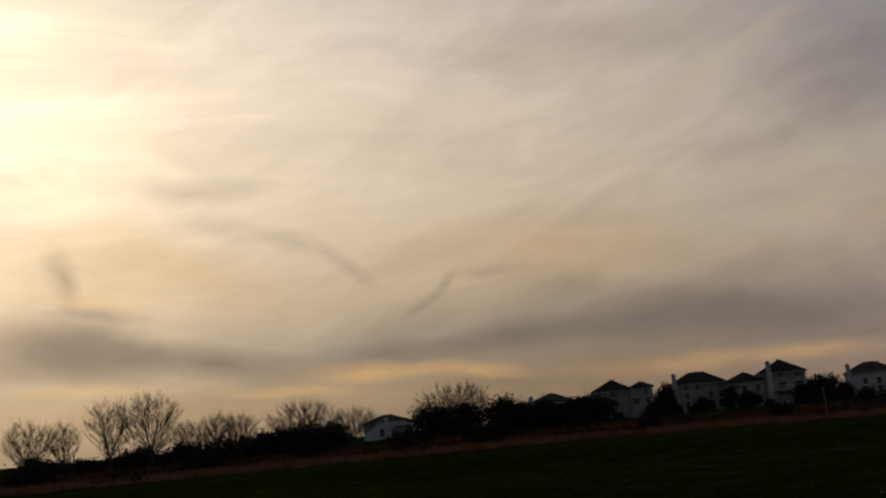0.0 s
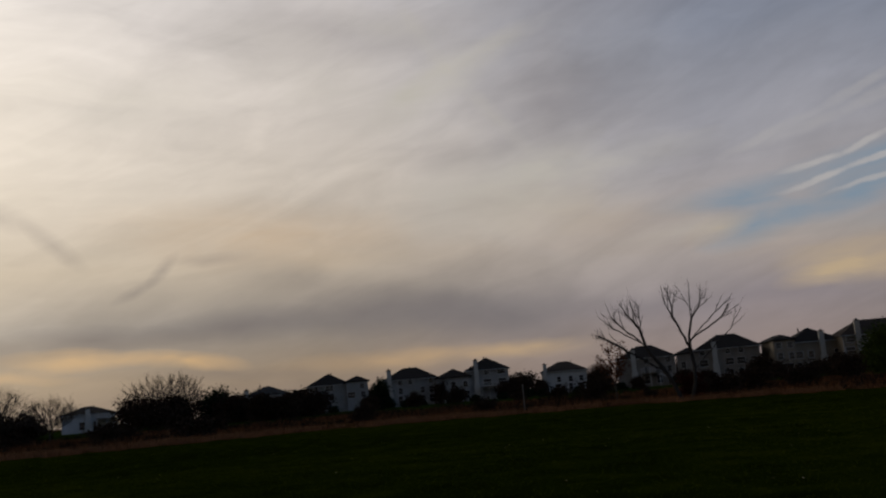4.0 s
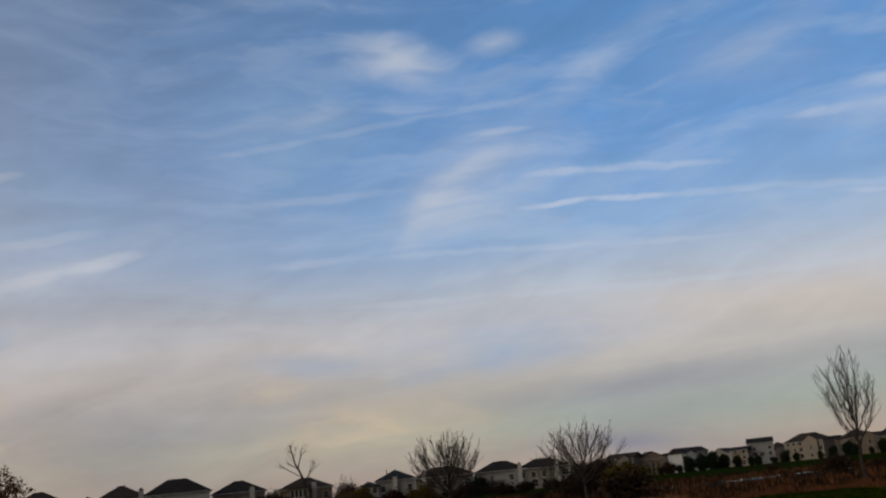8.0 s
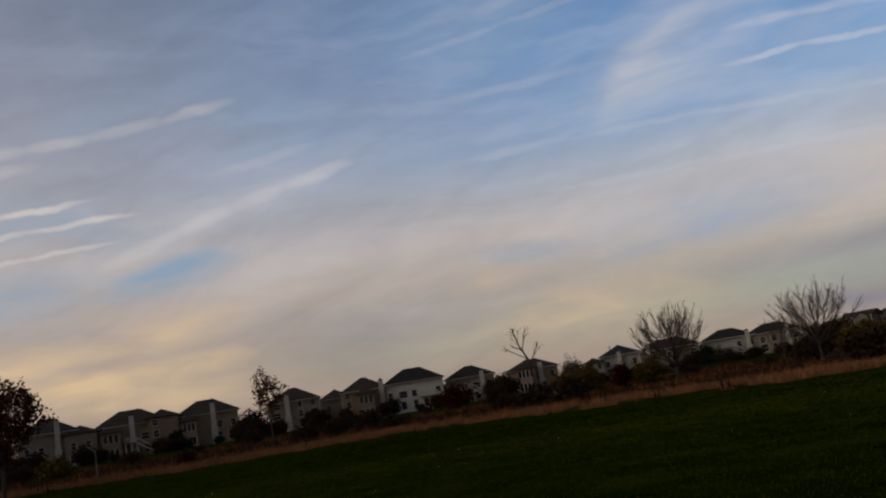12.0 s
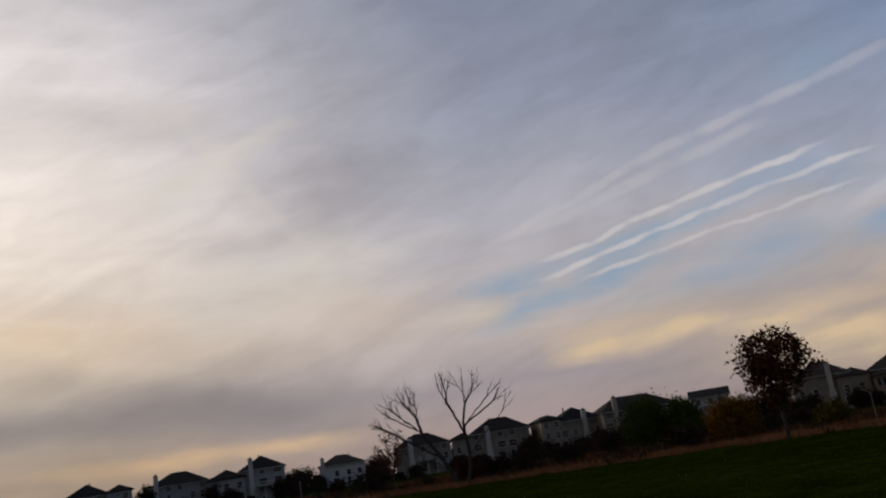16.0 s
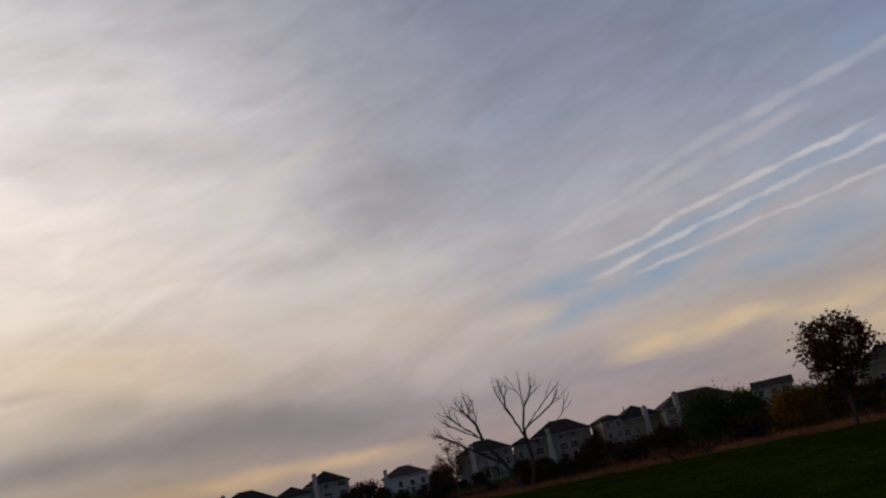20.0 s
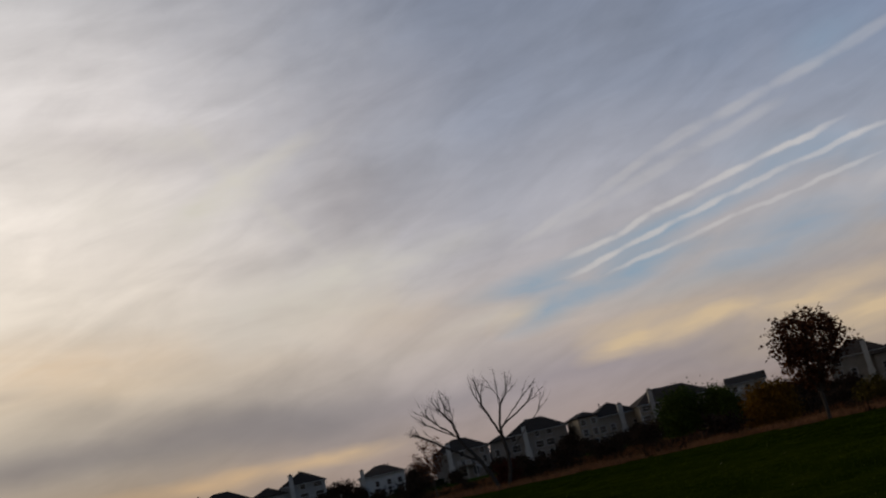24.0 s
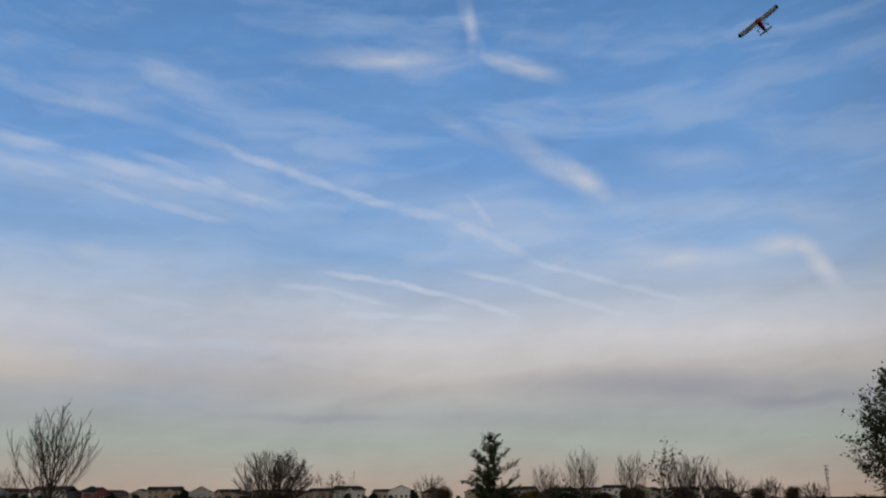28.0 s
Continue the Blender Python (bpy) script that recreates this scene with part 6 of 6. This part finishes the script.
def film_covering(name, tone):
    """Thin covering film that lets some daylight through."""
    m = paint(name, tone, .3)
    t = m.node_tree
    b, o = t.nodes["Principled BSDF"], t.nodes["Material Output"]
    tr = node(t, "ShaderNodeBsdfTranslucent")
    tr.inputs[0].default_value = (*tone, 1)
    mx = node(t, "ShaderNodeMixShader")
    mx.inputs[0].default_value = .6
    t.links.new(b.outputs[0], mx.inputs[1])
    t.links.new(tr.outputs[0], mx.inputs[2])
    t.links.new(mx.outputs[0], o.inputs["Surface"])
    return m


def loft(bm, rows, sides=12):
    """A body through cross-sections: x along it, height, half width, half height."""
    rings = []
    for x, zc, hw, hh in rows:
        rg = []
        for k in range(sides):
            a = 6.28318 * (k + .5) / sides
            cx, cz = math.cos(a), math.sin(a)
            e = .62
            rg.append(bm.verts.new((x, math.copysign(abs(cx) ** e, cx) * hw, zc + math.copysign(abs(cz) ** e, cz) * hh)))
        rings.append(rg)
    for a, b in zip(rings, rings[1:]):
        for k in range(sides):
            bm.faces.new((a[k], a[(k + 1) % sides], b[(k + 1) % sides], b[k]))
    bm.faces.new(rings[0][::-1])
    bm.faces.new(rings[-1])
    bmesh.ops.recalc_face_normals(bm, faces=bm.faces[:])
    return bm


def slab_wing(bm, x0, x1, y0, y1, z, thick, taper=1.0):
    """A panel with a rounded nose and thin tail edge; y runs out to the tip."""
    prof = [(0, .0), (.04, .5), (.3, 1.0), (1.0, .08), (1.0, -.08), (.3, -.35), (.04, -.35)]
    ends = []
    for y, k in ((y0, 1.0), (y1 - .05 if y1 > y0 else y1 + .05, taper), (y1, taper * .75)):
        c = (x1 - x0) * k
        m0 = x0 + (x1 - x0) * (1 - k) / 2
        ends.append([bm.verts.new((m0 + c * u, y, z + thick * v * (k if k < 1 else 1))) for u, v in prof])
    for a, b in zip(ends, ends[1:]):
        for i in range(len(prof)):
            bm.faces.new((a[i], a[(i + 1) % len(prof)], b[(i + 1) % len(prof)], b[i]))
    bm.faces.new(ends[0])
    bm.faces.new(ends[-1][::-1])
    bmesh.ops.recalc_face_normals(bm, faces=bm.faces[:])
    return bm


def disc(bm, c, r, w, axis="Y", n=16):
    m = Matrix.Translation(c) @ Matrix.Rotation(radians(90), 4, "X" if axis == "Y" else "Y")
    bmesh.ops.create_cone(bm, cap_ends=True, segments=n, radius1=r, radius2=r, depth=w, matrix=m)
    return bm


def rod(bm, a, b, r, n=6):
    a, b = Vector(a), Vector(b)
    q = (b - a).to_track_quat("Z", "Y").to_matrix().to_4x4()
    bmesh.ops.create_cone(bm, cap_ends=True, segments=n, radius1=r, radius2=r, depth=(b - a).length, matrix=Matrix.Translation((a + b) / 2) @ q)
    return bm


def model_plane(place, turn):
    """A high-wing model aeroplane: nose to -x, right wing to -y, up +z."""
    white, red, black = film_covering("white_covering", (.80, .79, .76)), paint("red_covering", (.48, .022, .018)), paint("black_trim", (.02, .02, .02))
    ob = new("model_aeroplane")
    ob.matrix_basis = Matrix.Translation(place) @ turn
    tagged(ob, "red and white high-wing model aeroplane with wing struts, flying", "model plane")
    fus = part("fuselage", loft(bmesh.new(), [(-.36, .0, .085, .10), (-.10, .02, .10, .135), (.10, .02, .09, .12), (.30, .01, .067, .09), (.40, .0, .055, .075)]), red, ob, "red fuselage")
    part("tail_boom", loft(bmesh.new(), [(.395, .0, .056, .076), (.55, .005, .037, .052), (.72, .01, .018, .03)]), white, fus, "white tail boom")
    part("cowl", loft(bmesh.new(), [(-.54, -.01, .05, .055), (-.52, -.01, .075, .08), (-.44, .0, .09, .095), (-.355, .0, .088, .103)]), red, fus, "red engine cowl")
    part("side_stripe", loft(bmesh.new(), [(-.34, .012, .0885, .05), (-.10, .03, .1035, .06), (.10, .03, .0935, .05), (.34, .02, .068, .012)]), white, fus, "white flash along the side")
    part("cabin_window", loft(bmesh.new(), [(-.26, .10, .0925, .030), (-.20, .11, .099, .045), (.02, .11, .0985, .045), (.08, .10, .095, .03)]), M_GLASS, fus)
    for s in (-1, 1):
        wg = part("wing", slab_wing(bmesh.new(), -.28, .08, .0, .84 * s, .165, .035), white, ob, "white covered wing")
        part("wing_tip", slab_wing(bmesh.new(), -.282, .082, .81 * s, .90 * s, .165, .037, .85), black, wg, "dark wing tip")
        part("aileron", boxes((.035, .095, *sorted((.40 * s, .78 * s)), .158, .170)), red, wg, "red aileron")
        for x in (-.18, -.03):
            part("strut", rod(bmesh.new(), (x * .8 - .02, .085 * s, -.05), (x, .50 * s, .155), .009), black, ob)
        part("stabilizer", slab_wing(bmesh.new(), .54, .74, .0, .30 * s, .02, .012, .7), white, ob)
        leg = part("gear_leg", rod(bmesh.new(), (-.24, .06 * s, -.10), (-.26, .20 * s, -.26), .010), black, ob)
        part("wheel", disc(bmesh.new(), (-.26, .215 * s, -.27), .062, .04), black, leg)
    bm = bmesh.new()
    for y in (-.008, .008):
        v = [bm.verts.new(p) for p in ((.50, y, .03), (.60, y, .16), (.66, y, .24), (.72, y, .26), (.77, y, .22), (.78, y, .0), (.70, y, -.02))]
        bm.faces.new(v if y < 0 else v[::-1])
    vs = bm.verts[:]
    for i in range(7):
        bm.faces.new((vs[i], vs[(i + 1) % 7], vs[7 + (i + 1) % 7], vs[7 + i]))
    bmesh.ops.recalc_face_normals(bm, faces=bm.faces[:])
    part("fin", bm, white, ob, "white rounded tail fin")
    part("tail_wheel", disc(bmesh.new(), (.70, 0, -.07), .022, .015), black, ob)
    bm = disc(bmesh.new(), (-.56, 0, -.01), .03, .05, "X")
    pr = part("spinner", bm, black, ob)
    part("propeller", boxes((-.575, -.560, -.15, .15, -.022, .002)), black, pr)
    return ob


def plane_pose():
    """Banked steeply, belly and nose towards the watcher."""
    a, e = radians(129.75), radians(27.5)
    f = Vector((math.sin(a) * math.cos(e), math.cos(a) * math.cos(e), math.sin(e)))
    rt = Vector((math.cos(a), -math.sin(a), 0))
    upv = rt.cross(f)
    S = (-(rt * .865 + upv * .50)).normalized()
    F = rt * -.46 + upv * .26 - f * .84
    F = (F - S * F.dot(S)).normalized()
    U = F.cross(S)
    if U.dot(f) < 0:
        S, U = -S, -U
    m = Matrix((-F, -S, U)).transposed().to_4x4()
    return Vector((0, 0, 1.6)) + f * 38.5, m


model_plane(*plane_pose())
